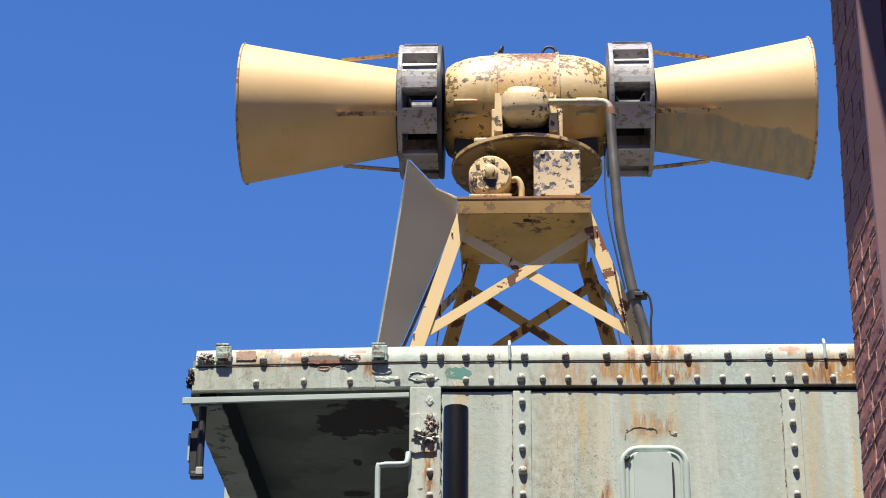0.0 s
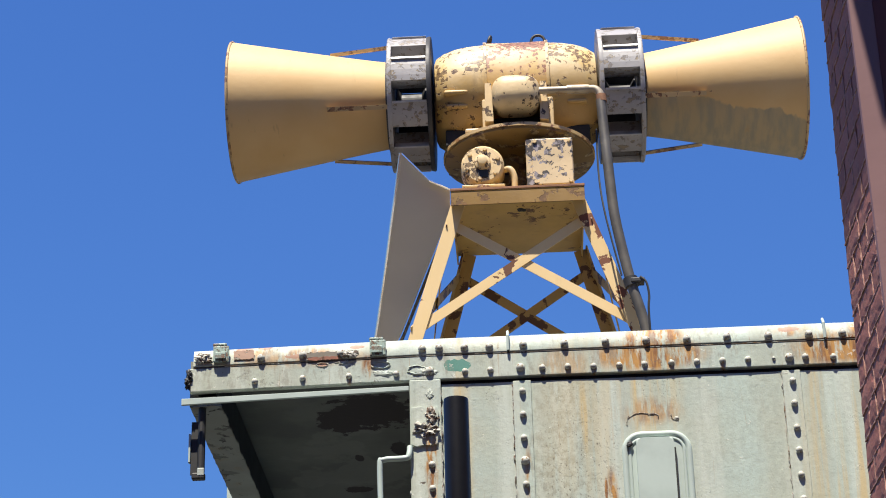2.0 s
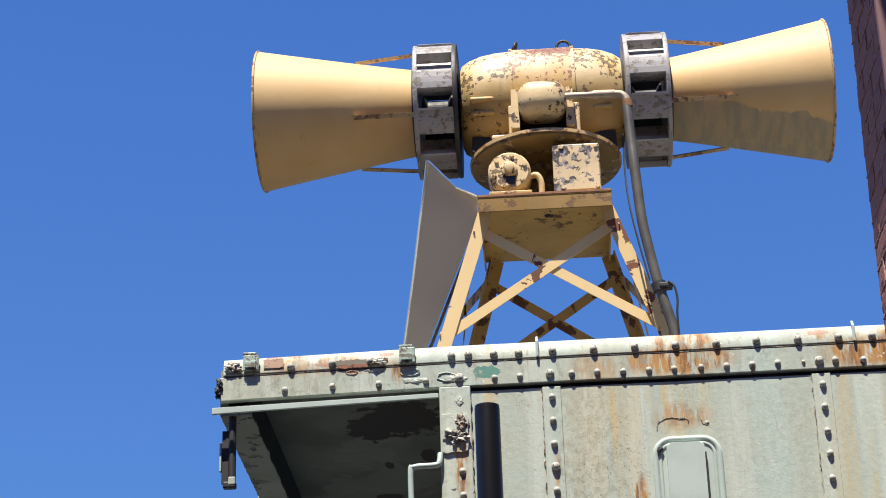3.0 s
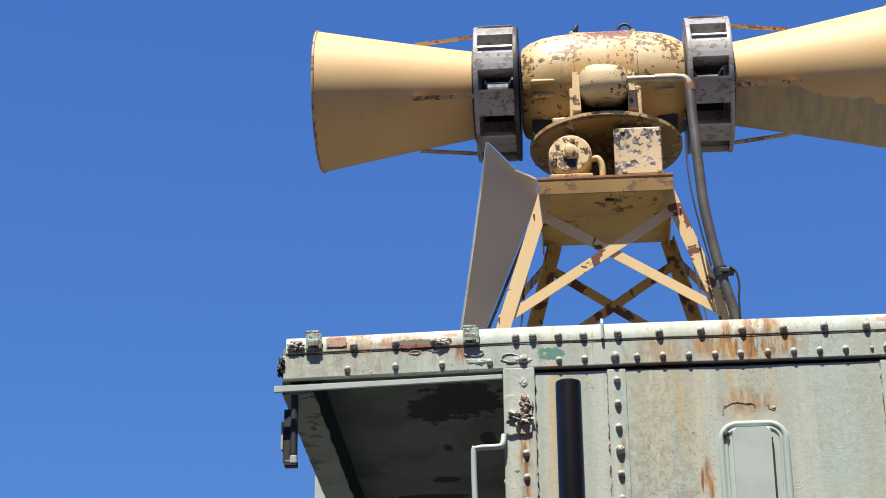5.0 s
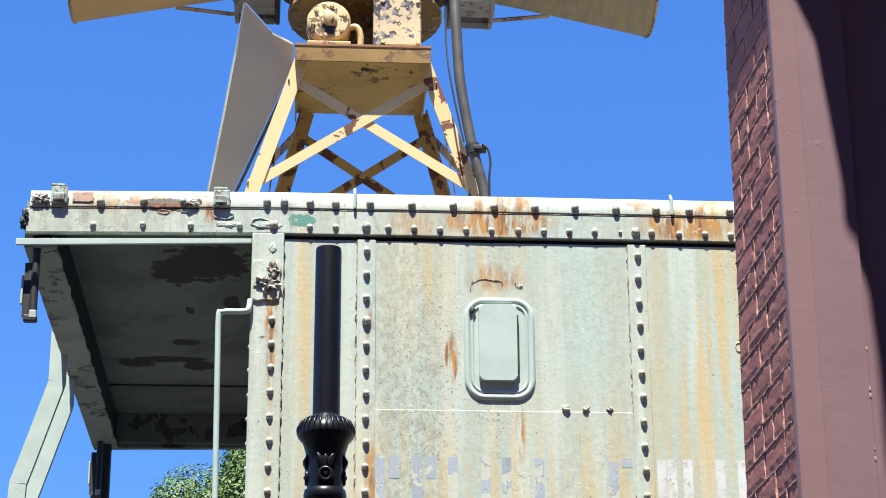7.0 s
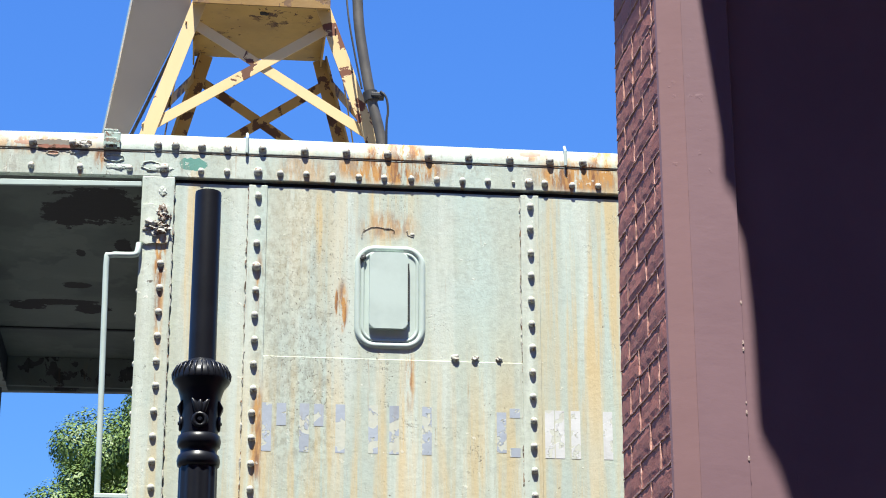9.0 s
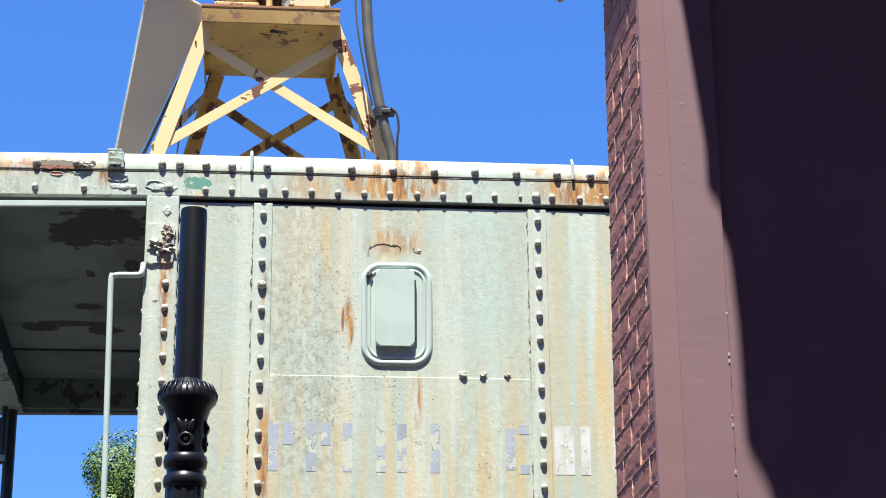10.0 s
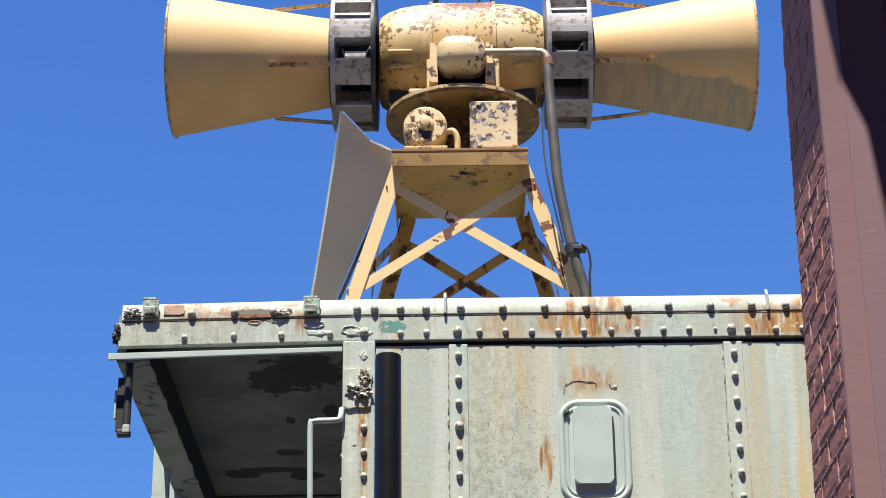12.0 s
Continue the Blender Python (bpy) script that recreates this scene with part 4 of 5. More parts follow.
for p, q, face, off in (((-1, -1), (1, -1), (0, -1, 0), (0, 0.007, 0)), ((-1, 1), (1, 1), (0, -1, 0), (0, 0.008, 0)),
                        ((-1, -1), (-1, 1), (1, 0, 0), (-0.008, 0, 0)), ((1, -1), (1, 1), (1, 0, 0), (0.008, 0, 0))):
    o = Vector(off)
    for k, (u, v) in enumerate(((p, q), (q, p))):
        low = 5.39
        part("brace", bar(bmesh.new(), on_leg(u, low) + o * (1 + k), on_leg(v, low + 0.58) + o * (1 + k), 0.05, 0.006, face), LEG if p[1] + q[1] < 0 else LEG_SHADED, tower)

# ---- sheet-metal panel beside the tower ----
panel = thing("sheet_metal_panel", (-0.77, 2.47, 4.87), "tall folded light grey sheet-metal panel leaning beside the tower", "sheet metal")
right = glide([(-0.331, 1.80, 6.221), (-0.338, 1.83, 6.11), (-0.407, 1.915, 5.97), (-0.474, 1.995, 5.845), (-0.545, 2.08, 5.71), (-0.613, 2.16, 5.582), (-0.683, 2.245, 5.45), (-0.78, 2.50, 4.87)], 4)
left = glide([(-0.571, 1.70, 6.390), (-0.608, 1.80, 6.20), (-0.630, 1.86, 6.099), (-0.671, 1.98, 5.900), (-0.706, 2.07, 5.734), (-0.740, 2.16, 5.582), (-0.772, 2.245, 5.45), (-0.88, 2.52, 4.87)], 4)
bm, rows = bmesh.new(), []
for p, q in zip(left, right):
    p, q = Vector(p), Vector(q)
    rows.append([bm.verts.new(p.lerp(q, s) + Vector((0, (0.006 if s in (0.3, 0.6) else 0.0), 0))) for s in (0, 0.3, 0.6, 1)])
rows[0][1].co, rows[0][2].co = Vector((-0.50, 1.727, 6.320)), Vector((-0.434, 1.752, 6.253))
for a, b in zip(rows, rows[1:]):
    for i in range(3):
        bm.faces.new((a[i], a[i + 1], b[i + 1], b[i]))
bmesh.ops.recalc_face_normals(bm, faces=bm.faces)
bmesh.ops.solidify(bm, geom=bm.faces[:], thickness=0.006)
part("sheet", bm, SHEET, panel, smooth=50)
bm = bmesh.new()
strip = [[bm.verts.new(Vector(q) + Vector(o)) for o in ((0.004, 0.008, 0), (0.012, 0.035, -0.01))] for q in right[4:]]
for a, b in zip(strip, strip[1:]):
    bm.faces.new((a[0], a[1], b[1], b[0]))
bmesh.ops.solidify(bm, geom=bm.faces[:], thickness=0.005)
part("return_flange", bm, SHEET_BACK, panel, "folded-back flange, painted dark for its shade")
part("sheet_edge", tube(bmesh.new(), [Vector(p) + Vector((-0.003, -0.007, 0)) for p in left], 0.0075, 6), SHEET_EDGE, panel, "bright bare metal edge")
part("sheet_edge", tube(bmesh.new(), [left[0], (-0.434, 1.750, 6.255), right[0]], 0.006, 6), SHEET_EDGE, panel)

# ---- siren ----
SC = Vector((0.025, 1.95, 6.80))
siren = thing("siren", (0.02, 1.95, 6.115), "large cream twin-horn warning siren with peeling paint", "siren")
YC, ZC = SC.y, SC.z
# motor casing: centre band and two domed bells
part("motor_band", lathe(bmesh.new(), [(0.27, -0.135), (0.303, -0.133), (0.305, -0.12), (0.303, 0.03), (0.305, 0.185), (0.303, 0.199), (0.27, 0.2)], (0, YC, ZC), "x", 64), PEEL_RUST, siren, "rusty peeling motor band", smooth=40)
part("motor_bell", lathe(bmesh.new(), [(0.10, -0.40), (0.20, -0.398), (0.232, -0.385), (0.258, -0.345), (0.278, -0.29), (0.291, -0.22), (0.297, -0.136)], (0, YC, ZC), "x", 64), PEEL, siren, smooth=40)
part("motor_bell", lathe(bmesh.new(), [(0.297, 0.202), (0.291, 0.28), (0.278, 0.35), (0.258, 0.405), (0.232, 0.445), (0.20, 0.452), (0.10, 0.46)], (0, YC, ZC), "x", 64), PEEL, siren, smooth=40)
for x in (-0.128, 0.194):
    part("clamp_strap", lathe(bmesh.new(), [(0.300, -0.008), (0.311, -0.008), (0.311, 0.008), (0.300, 0.008)], (x, YC, ZC), "x", 64), PEEL, siren, smooth=40)
for x in (-0.106, 0.156):
    ring = [(x + 0.012 * math.sin(a), YC + 0.036 * math.cos(a), ZC + 0.352 + 0.036 * math.sin(a)) for a in [i * math.pi / 8 for i in range(16)]]
    if x > 0:
        ring = [(x + 0.036 * math.cos(a), YC, ZC + 0.352 + 0.036 * math.sin(a)) for a in [i * math.pi / 8 for i in range(16)]]
    part("lifting_eye", tube(bmesh.new(), ring, 0.008, 8, closed=True), IRON, siren, "dark iron lifting eye", smooth=60)


# cast ribs low on the bells, and dark blocks painting shade under each
for x0, x1 in ((-0.345, -0.215), (0.275, 0.395)):
    part("bell_rib", boxed(x0, x1, 1.670, 1.72, 6.706, 6.730, bevel=0.010, seg=3), PEEL, siren, smooth=50)
    part("bell_rib", boxed(x0 + 0.01, x1 - 0.005, 1.695, 1.74, 6.640, 6.662, bevel=0.010, seg=3), PEEL, siren, smooth=50)
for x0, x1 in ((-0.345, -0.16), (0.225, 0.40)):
    part("foot_shade", boxed(x0, x1, 1.80, 2.15, 6.47, 6.565, bevel=0.008), DARK, siren, "dark block painting the shade under a motor bell")


# chopper drums with nine ports each
def drum(x0, x1, phase, name):
    r0, r1, cx = 0.325, 0.353, (x0 + x1) / 2
    body = part(name, lathe(bmesh.new(), [(r0 - 0.01, x0 + 0.001), (r1, x0), (r1 + 0.003, x0 + 0.006), (r1, x0 + 0.022), (r0 - 0.01, x0 + 0.024)], (0, YC, ZC), "x", 72), DRUM, siren, "weathered grey metal chopper drum", smooth=40)
    # left drum's motor-side rim is near-black to paint its shade
    part("rim", lathe(bmesh.new(), [(r0 - 0.01, x1 - 0.024), (r1, x1 - 0.022), (r1 + 0.003, x1 - 0.006), (r1, x1), (r0 - 0.01, x1 - 0.001)], (0, YC, ZC), "x", 72), DRUM if x0 > 0 else DRUM_DARK, body, smooth=40)
    for k in range(9):
        mid = radians(phase + 20 + 40 * k)
        bm, cols = bmesh.new(), []
        for j in range(5):
            a = mid + radians(-10.5 + 21 * j / 4)
            cols.append([bm.verts.new((x, YC - r * math.cos(a), ZC + r * math.sin(a))) for x, r in ((x0 + 0.02, r1 - 0.003), (x1 - 0.02, r1 - 0.003), (x1 - 0.02, r0), (x0 + 0.02, r0))])
        for p, q in zip(cols, cols[1:]):
            for i in range(4):
                bm.faces.new((p[i], p[(i + 1) % 4], q[(i + 1) % 4], q[i]))
        bm.faces.new(cols[0]), bm.faces.new(cols[-1])
        part("port_bar", bm, DRUM, body)
        a = mid + radians(11)
        n = Vector((0, -math.cos(a), math.sin(a)))
        part("port_ledge", bar(bmesh.new(), Vector((cx, YC, ZC)) + n * 0.330, Vector((cx, YC, ZC)) + n * 0.361, (x1 - x0) - 0.05, 0.010, Vector((0, math.sin(a), math.cos(a)))), LEDGE, body)
        # deep radial walls of the port
        for s in (-1, 1):
            a = mid + s * radians(10)
            n = Vector((0, -math.cos(a), math.sin(a)))
            part("port_wall", bar(bmesh.new(), Vector((cx, YC, ZC)) + n * 0.235, Vector((cx, YC, ZC)) + n * 0.345, (x1 - x0) - 0.045, 0.006, Vector((0, math.sin(a), math.cos(a)))), DRUM, body)
    # rotor inside
    rotor = lathe(bmesh.new(), [(0.05, x0 + 0.03), (0.09, x0 + 0.032), (0.09, x0 + 0.04), (0.06, x0 + 0.06), (0.06, x1 - 0.06), (0.09, x1 - 0.04), (0.09, x1 - 0.032), (0.05, x1 - 0.03)], (0, YC, ZC), "x", 32)
    part("rotor", rotor, DRUM_DARK, body)
    for k in range(4):
        a = radians(90 * k + 62)
        n = Vector((0, -math.cos(a), math.sin(a)))
        part("vane", bar(bmesh.new(), Vector((cx, YC, ZC)) + n * 0.062, Vector((cx, YC, ZC)) + n * 0.22, (x1 - x0) - 0.07, 0.006, Vector((0, math.sin(a), math.cos(a)))), DRUM_DARK, body)
    # end plates, open in the middle
    for x in (x0 + 0.004, x1 - 0.012):
        part("end_plate", lathe(bmesh.new(), [(0.18, x), (r0, x), (r0, x + 0.008), (0.18, x + 0.008), (0.18, x)], (0, YC, ZC), "x", 48), DRUM_DARK, body)
    return body


drum(-0.634, -0.408, -16, "chopper_drum")
drum(0.458, 0.686, -13, "chopper_drum")


def horn(s, x_in, x_out, r_in, r_out):
    n = 7
    prof = [(r_in + (r_out - r_in) * (i / n) ** 1.06, x_in + (x_out - x_in) * i / n) for i in range(n + 1)]
    inner = [(r - 0.006, x) for r, x in reversed(prof)]
    body = part("horn", lathe(bmesh.new(), [(r_in - 0.006, x_in)] + prof + inner, (0, YC, ZC), "x", 96), HORN, siren, "smooth cream conical horn", smooth=40)
    lip = [(0, YC + r_out * math.cos(a), ZC + r_out * math.sin(a)) for a in [2 * math.pi * i / 64 for i in range(64)]]
    part("horn_lip", tube(bmesh.new(), [(x_out, y, z) for _, y, z in lip], 0.0075, 8, closed=True), RUST_CREAM, body, "chipped rolled horn lip", smooth=60)
    part("throat_ring", lathe(bmesh.new(), [(r_in - 0.004, x_in), (r_in + 0.018, x_in), (r_in + 0.018, x_in + s * 0.02), (r_in - 0.004, x_in + s * 0.02)], (0, YC, ZC), "x", 64), DRUM_DARK, body, smooth=40)
    for a in (-29, 74, 151, 230):
        a = radians(a)
        u = Vector((0, -math.cos(a), math.sin(a)))
        t = Vector((0, math.sin(a), math.cos(a)))
        p = Vector((x_in - s * 0.02, YC, ZC)) + u * 0.318
        q = Vector((x_in + s * 0.32, YC, ZC)) + u * (r_in + (r_out - r_in) * 0.375 + 0.006)
        if a < 0:
            p = Vector((x_in - s * 0.02, YC, ZC)) + u * 0.30
        part("strut", bar(bmesh.new(), p, q, 0.024, 0.016, u), RUST_CREAM, body, "rusty strut")


horn(-1, -0.628, -1.457, 0.226, 0.371)
horn(1, 0.680, 1.507, 0.214, 0.371)

# turntable under the motor
table = part("turntable", lathe(bmesh.new(), [(0.14, -0.32), (0.15, -0.06), (0.34, -0.03), (0.385, -0.018), (0.388, 0.0), (0.375, 0.012), (0.2, 0.03), (0.1, 0.10)], (0.03, 1.95, 6.455), "z", 72), TABLE_DARK, siren, "dark mustard round turntable plate", smooth=40)
part("turntable_rim", lathe(bmesh.new(), [(0.375, -0.012), (0.394, -0.012), (0.394, 0.006), (0.375, 0.008), (0.375, -0.012)], (0.03, 1.95, 6.462), "z", 72), RUST_CREAM, table, smooth=40)
for x in (-0.13, 0.195):
    part("saddle", boxed(x - 0.02, x + 0.02, YC - 0.29, YC + 0.29, 6.465, 6.66, bevel=0.006), PEEL_CREAM, siren)
# dark block fills the space under the motor to paint its shade
part("cradle_shade", boxed(-0.095, 0.160, 1.70, 2.20, 6.47, 6.57, bevel=0.01), DARK, siren, "dark block painting the shade under the motor")
part("saddle_foot", boxed(-0.24, -0.10, 1.66, 1.72, 6.47, 6.497, bevel=0.008), PEEL_CREAM, siren)
part("pedestal", lathe(bmesh.new(), [(0.26, 0.0), (0.25, 0.02), (0.17, 0.04), (0.16, 0.33)], (0.03, 1.98, 6.116), "z", 40), TABLE_DARK, siren, smooth=40)

# round gear motor on the deck
gear = part("gear_motor", lathe(bmesh.new(), [(0.02, -0.135), (0.095, -0.133), (0.107, -0.12), (0.110, -0.02), (0.10, 0.0), (0.085, 0.12), (0.05, 0.22)], (-0.157, 1.725, 6.256), "y", 40), PEEL_CREAM, siren, "round cream gear motor with chipped paint", smooth=40)
part("hub", lathe(bmesh.new(), [(0.012, -0.175), (0.024, -0.172), (0.026, -0.15), (0.040, -0.145), (0.042, -0.13)], (-0.157, 1.725, 6.264), "y", 20), PEEL_CREAM, gear, smooth=40)
# the hole is a near-black block, its inner shade painted
part("oil_hole", boxed(-0.183, -0.128, 1.586, 1.606, 6.178, 6.226, bevel=0.009), DARK, gear)
for k in range(6):
    a = radians(60 * k + 20)
    part("bolt", lathe(bmesh.new(), [(0.009, -0.145), (0.011, -0.135), (0.011, -0.13)], (-0.157 + 0.082 * math.cos(a), 1.725, 6.256 + 0.082 * math.sin(a)), "y", 8), PEEL_CREAM, gear)
part("motor_base", boxed(-0.262, -0.048, 1.572, 1.90, 6.116, 6.134, bevel=0.004), PEEL_RUST, siren, "reddish base plate")
part("oil_pipe", tube(bmesh.new(), glide([(-0.055, 1.66, 6.25), (-0.02, 1.64, 6.245), (0.0, 1.64, 6.20), (0.0, 1.65, 6.12)], 6), 0.016, 10), PEEL_CREAM, siren, smooth=60)
# control box
ctrl = part("control_box", boxed(0.062, 0.298, 1.585, 1.78, 6.116, 6.382, bevel=0.004), PEEL_BOX, siren, "square control box with badly flaking paint")
part("box_lid", boxed(0.092, 0.294, 1.574, 1.585, 6.122, 6.374, bevel=0.003), PEEL_BOX, ctrl)
for x, z in ((0.108, 6.360), (0.280, 6.358), (0.108, 6.136), (0.280, 6.136)):
    part("screw", lathe(bmesh.new(), [(0.010, -0.008), (0.010, 0.004)], (x, 1.573, z), "y", 8), PEEL_CREAM, ctrl)
# junction dome in front of the motor and its pipe
dome = bmesh.new()
block(dome, -0.098, 0.148, 1.50, 1.72, 6.545, 6.735, bevel=0.075, seg=5)
dome = part("junction_dome", dome, PEEL_CREAM, siren, "rounded cream junction housing", smooth=50)
part("dome_plug", lathe(bmesh.new(), [(0.03, 0.0), (0.028, 0.012), (0.012, 0.018)], (0.005, 1.60, 6.734), "z", 12), IRON, dome)
for x in (-0.115, 0.165):
    part("bracket", slab(bmesh.new(), [(x - 0.022, 6.50), (x + 0.022, 6.50), (x + 0.016, 6.72), (x - 0.016, 6.72)], 1.60, 1.66), PEEL_CREAM, siren)
pipe = part("pipe", tube(bmesh.new(), [(0.13, 1.565, 6.645), (0.30, 1.565, 6.643)], 0.018, 12), PIPE, siren, "bare metal pipe", smooth=60)
part("coupling", tube(bmesh.new(), [(0.285, 1.565, 6.643), (0.395, 1.565, 6.642)], 0.024, 12), PIPE, pipe, smooth=60)
part("elbow", tube(bmesh.new(), glide([(0.39, 1.565, 6.642), (0.425, 1.562, 6.638), (0.447, 1.56, 6.615), (0.455, 1.56, 6.585)], 5), 0.020, 12), PIPE, pipe, smooth=60)
part("elbow_collar", tube(bmesh.new(), [(0.453, 1.56, 6.60), (0.456, 1.56, 6.56)], 0.027, 12), RUSTY, pipe, smooth=60)
line = glide([(0.452, 1.56, 6.57), (0.457, 1.55, 6.41), (0.464, 1.54, 6.25), (0.472, 1.54, 6.09), (0.482, 1.54, 5.93), (0.507, 1.54, 5.755), (0.545, 1.54, 5.545), (0.597, 1.54, 5.32), (0.65, 1.54, 4.89)], 6)
conduit = part("conduit", tube(bmesh.new(), line, 0.0255, 14), CONDUIT, siren, "grey flexible conduit", smooth=60)
part("conduit_clamp", tube(bmesh.new(), [(0.538, 1.54, 5.58), (0.547, 1.54, 5.535)], 0.036, 12), IRON, conduit, smooth=60)
part("conduit_clamp", boxed(0.540, 0.606, 1.50, 1.56, 5.545, 5.567, bevel=0.004), IRON, conduit)
part("cable", tube(bmesh.new(), glide([(0.585, 1.50, 5.57), (0.612, 1.50, 5.54), (0.622, 1.50, 5.47), (0.615, 1.50, 5.38), (0.62, 1.52, 5.1)], 6), 0.006, 6), IRON, conduit)
part("cable", tube(bmesh.new(), glide([(0.425, 1.66, 6.46), (0.421, 1.62, 6.2), (0.432, 1.58, 6.0), (0.462, 1.56, 5.8), (0.50, 1.55, 5.6)], 6), 0.005, 6), IRON, siren, "thin dark cable")

# ---- lamp post ----
LX, LY = -0.183, -2.70
lamp = thing("lamp_post", (LX, LY, 0), "black painted cast-iron lamp post with ornate collar", "lamp post")
part("tube", lathe(bmesh.new(), [(0.024, 3.440), (0.0315, 3.440), (0.0325, 3.433), (0.0335, 3.0), (0.0335, 2.98)], (LX, LY, 0), "z", 40), BLACK, lamp, smooth=40)
collar = part("collar", lathe(bmesh.new(), [(0.034, 3.018), (0.042, 3.010), (0.056, 3.000), (0.066, 2.985), (0.070, 2.972), (0.068, 2.962), (0.056, 2.948), (0.049, 2.925), (0.0455, 2.89), (0.044, 2.83)], (LX, LY, 0), "z", 72), BLACK, lamp, "flared ornamental collar", smooth=60)
collar.location.z = -0.014
for k in range(28):
    a = 2 * math.pi * k / 28
    u = Vector((math.cos(a), math.sin(a), 0))
    c = Vector((LX, LY, 0))
    part("petal", tube(bmesh.new(), [c + u * 0.046 + Vector((0, 0, 3.010)), c + u * 0.060 + Vector((0, 0, 3.001)), c + u * 0.070 + Vector((0, 0, 2.982)), c + u * 0.070 + Vector((0, 0, 2.968))], [0.001, 0.0030, 0.0028, 0.001], 8), BLACK, collar, smooth=60)
for k in range(4):
    a = radians(-90 + 90 * k)
    u, w = Vector((math.cos(a), math.sin(a), 0)), Vector((-math.sin(a), math.cos(a), 0))
    c = Vector((LX, LY, 0)) + u * 0.0405
    bm = tube(bmesh.new(), [c + u * 0.004 + w * (0.015 * math.cos(t)) + Vector((0, 0, 2.862 + 0.015 * math.sin(t))) for t in [i * math.pi / 6 for i in range(12)]], 0.0055, 8, closed=True)
    tube(bm, [c + Vector((0, 0, 2.862)), c + u * 0.012 + Vector((0, 0, 2.862))], [0.009, 0.004], 8)
    for s in (-1, 0, 1):
        tube(bm, [c + w * (0.006 * s) + Vector((0, 0, 2.878)), c + u * 0.008 + w * (0.012 * s) + Vector((0, 0, 2.900)), c + u * 0.002 + w * (0.02 * s) + Vector((0, 0, 2.914))], [0.006, 0.007, 0.003], 8)
    part("ornament", bm, BLACK, collar, smooth=60)
ring = part("ring", lathe(bmesh.new(), [(0.044, 2.832), (0.050, 2.828), (0.0525, 2.815), (0.050, 2.802), (0.044, 2.797), (0.0435, 2.785), (0.049, 2.780), (0.052, 2.768), (0.050, 2.756), (0.044, 2.750)], (LX, LY, 0), "z", 48), BLACK, lamp, smooth=60)
ring.location.z = -0.012
part("shaft", lathe(bmesh.new(), [(0.0435, 2.75), (0.0445, 2.735), (0.052, 0.9), (0.075, 0.85), (0.08, 0.6), (0.11, 0.55), (0.12, 0.1), (0.16, 0.08), (0.16, 0.0)], (LX, LY, 0), "z", 64, 0.03, 12), BLACK, lamp, "fluted shaft", smooth=60)

# ---- brick building with a painted pier and an eave ----
TURN = math.atan2(-0.011, 0.495)
CORNER = Vector((0.852, -2.71, 0))
wall_m = Matrix.Translation(CORNER + Vector((-0.038, 0, 0))) @ Matrix.Rotation(radians(0.62), 4, "Y") @ Matrix.Rotation(-TURN, 4, "Z")     # local -y runs along the wall, -x is its face
wall = tagged(new("wall_brick"), "red brick wall end with pale pink mortar", "wall", kind="structure")
wall.location = CORNER


def local_block(m, x0, x1, y0, y1, z0, z1):
    bm = boxed(x0, x1, y0, y1, z0, z1)
    bm.transform(m)
    return bm


part("mortar", local_block(wall_m, 0.0020, 0.30, -0.496, -0.004, 0.0, 5.2), MORTAR, wall)
core = tagged(part("wall_rear", local_block(wall_m, 0.30, 7.0, -0.49, 0.0, 0.0, 5.2), MORTAR), "plain rear wall of the brick building", "wall", kind="structure")
pier = tagged(part("trim_pier", boxed(0.852, 0.958, -3.462, -3.207, 0.0, 5.2, bevel=0.0015), BROWN), "purple-brown painted wooden pier at the wall's end", "trim", kind="structure")
bm = bmesh.new()
cant = [(0.801, -3.421), (0.8035, -3.429), (0.8515, -3.463), (0.8515, -3.209), (0.8495, -3.209)]
lo, hi = [bm.verts.new((x, y, 0.0)) for x, y in cant], [bm.verts.new((x, y, 5.2)) for x, y in cant]
bm.faces.new(lo), bm.faces.new(hi)
for i in range(len(cant)):
    bm.faces.new((lo[i], lo[(i + 1) % 5], hi[(i + 1) % 5], hi[i]))
bmesh.ops.recalc_face_normals(bm, faces=bm.faces)
tagged(part("trim_board", bm, PINK), "faded pinkish-brown canted edge board beside the bricks", "trim", kind="structure")
for i, z in enumerate((2.86, 2.845, 2.73, 2.71, 2.61, 2.95)):
    part("paint_chip", lumps(bmesh.new(), (0.956, -3.462, z), (0.0015, 0.001, 0.005), 0.0022, 4, 50 + i), CHIP, pier, "pale chipped paint")
front = tagged(part("wall_front", boxed(0.958, 7.0, -3.445, -3.21, 0.0, 5.2), BROWN), "purple-brown painted boarded wall in the eave's shade", "wall", kind="structure")
# straight verge, then an unseen end outline shaped to cast the notched shadow edge
plan = [(0.69, -1.9), (0.727, -3.24), (0.738, -3.60), (0.738, -3.76), (0.713, -3.80), (0.713, -3.98), (0.7515, -4.03), (0.756, -4.185), (0.7454, -4.198), (0.764, -4.209), (0.777, -4.23), (0.771, -4.292), (0.751, -4.375), (0.7505, -4.391), (0.782, -4.42), (0.80, -4.46), (7.4, -4.46), (7.4, -1.9)]
bm = bmesh.new()
lo, hi = [bm.verts.new((x, y, 5.20)) for x, y in plan], [bm.verts.new((x, y, 5.33)) for x, y in plan]
bm.faces.new(lo), bm.faces.new(hi)
for i in range(len(plan)):
    bm.faces.new((lo[i], lo[(i + 1) % len(plan)], hi[(i + 1) % len(plan)], hi[i]))
tagged(part("eave", bm, BROWN), "brown painted eave over the brick wall", "eave", kind="structure")
bm = bmesh.new()
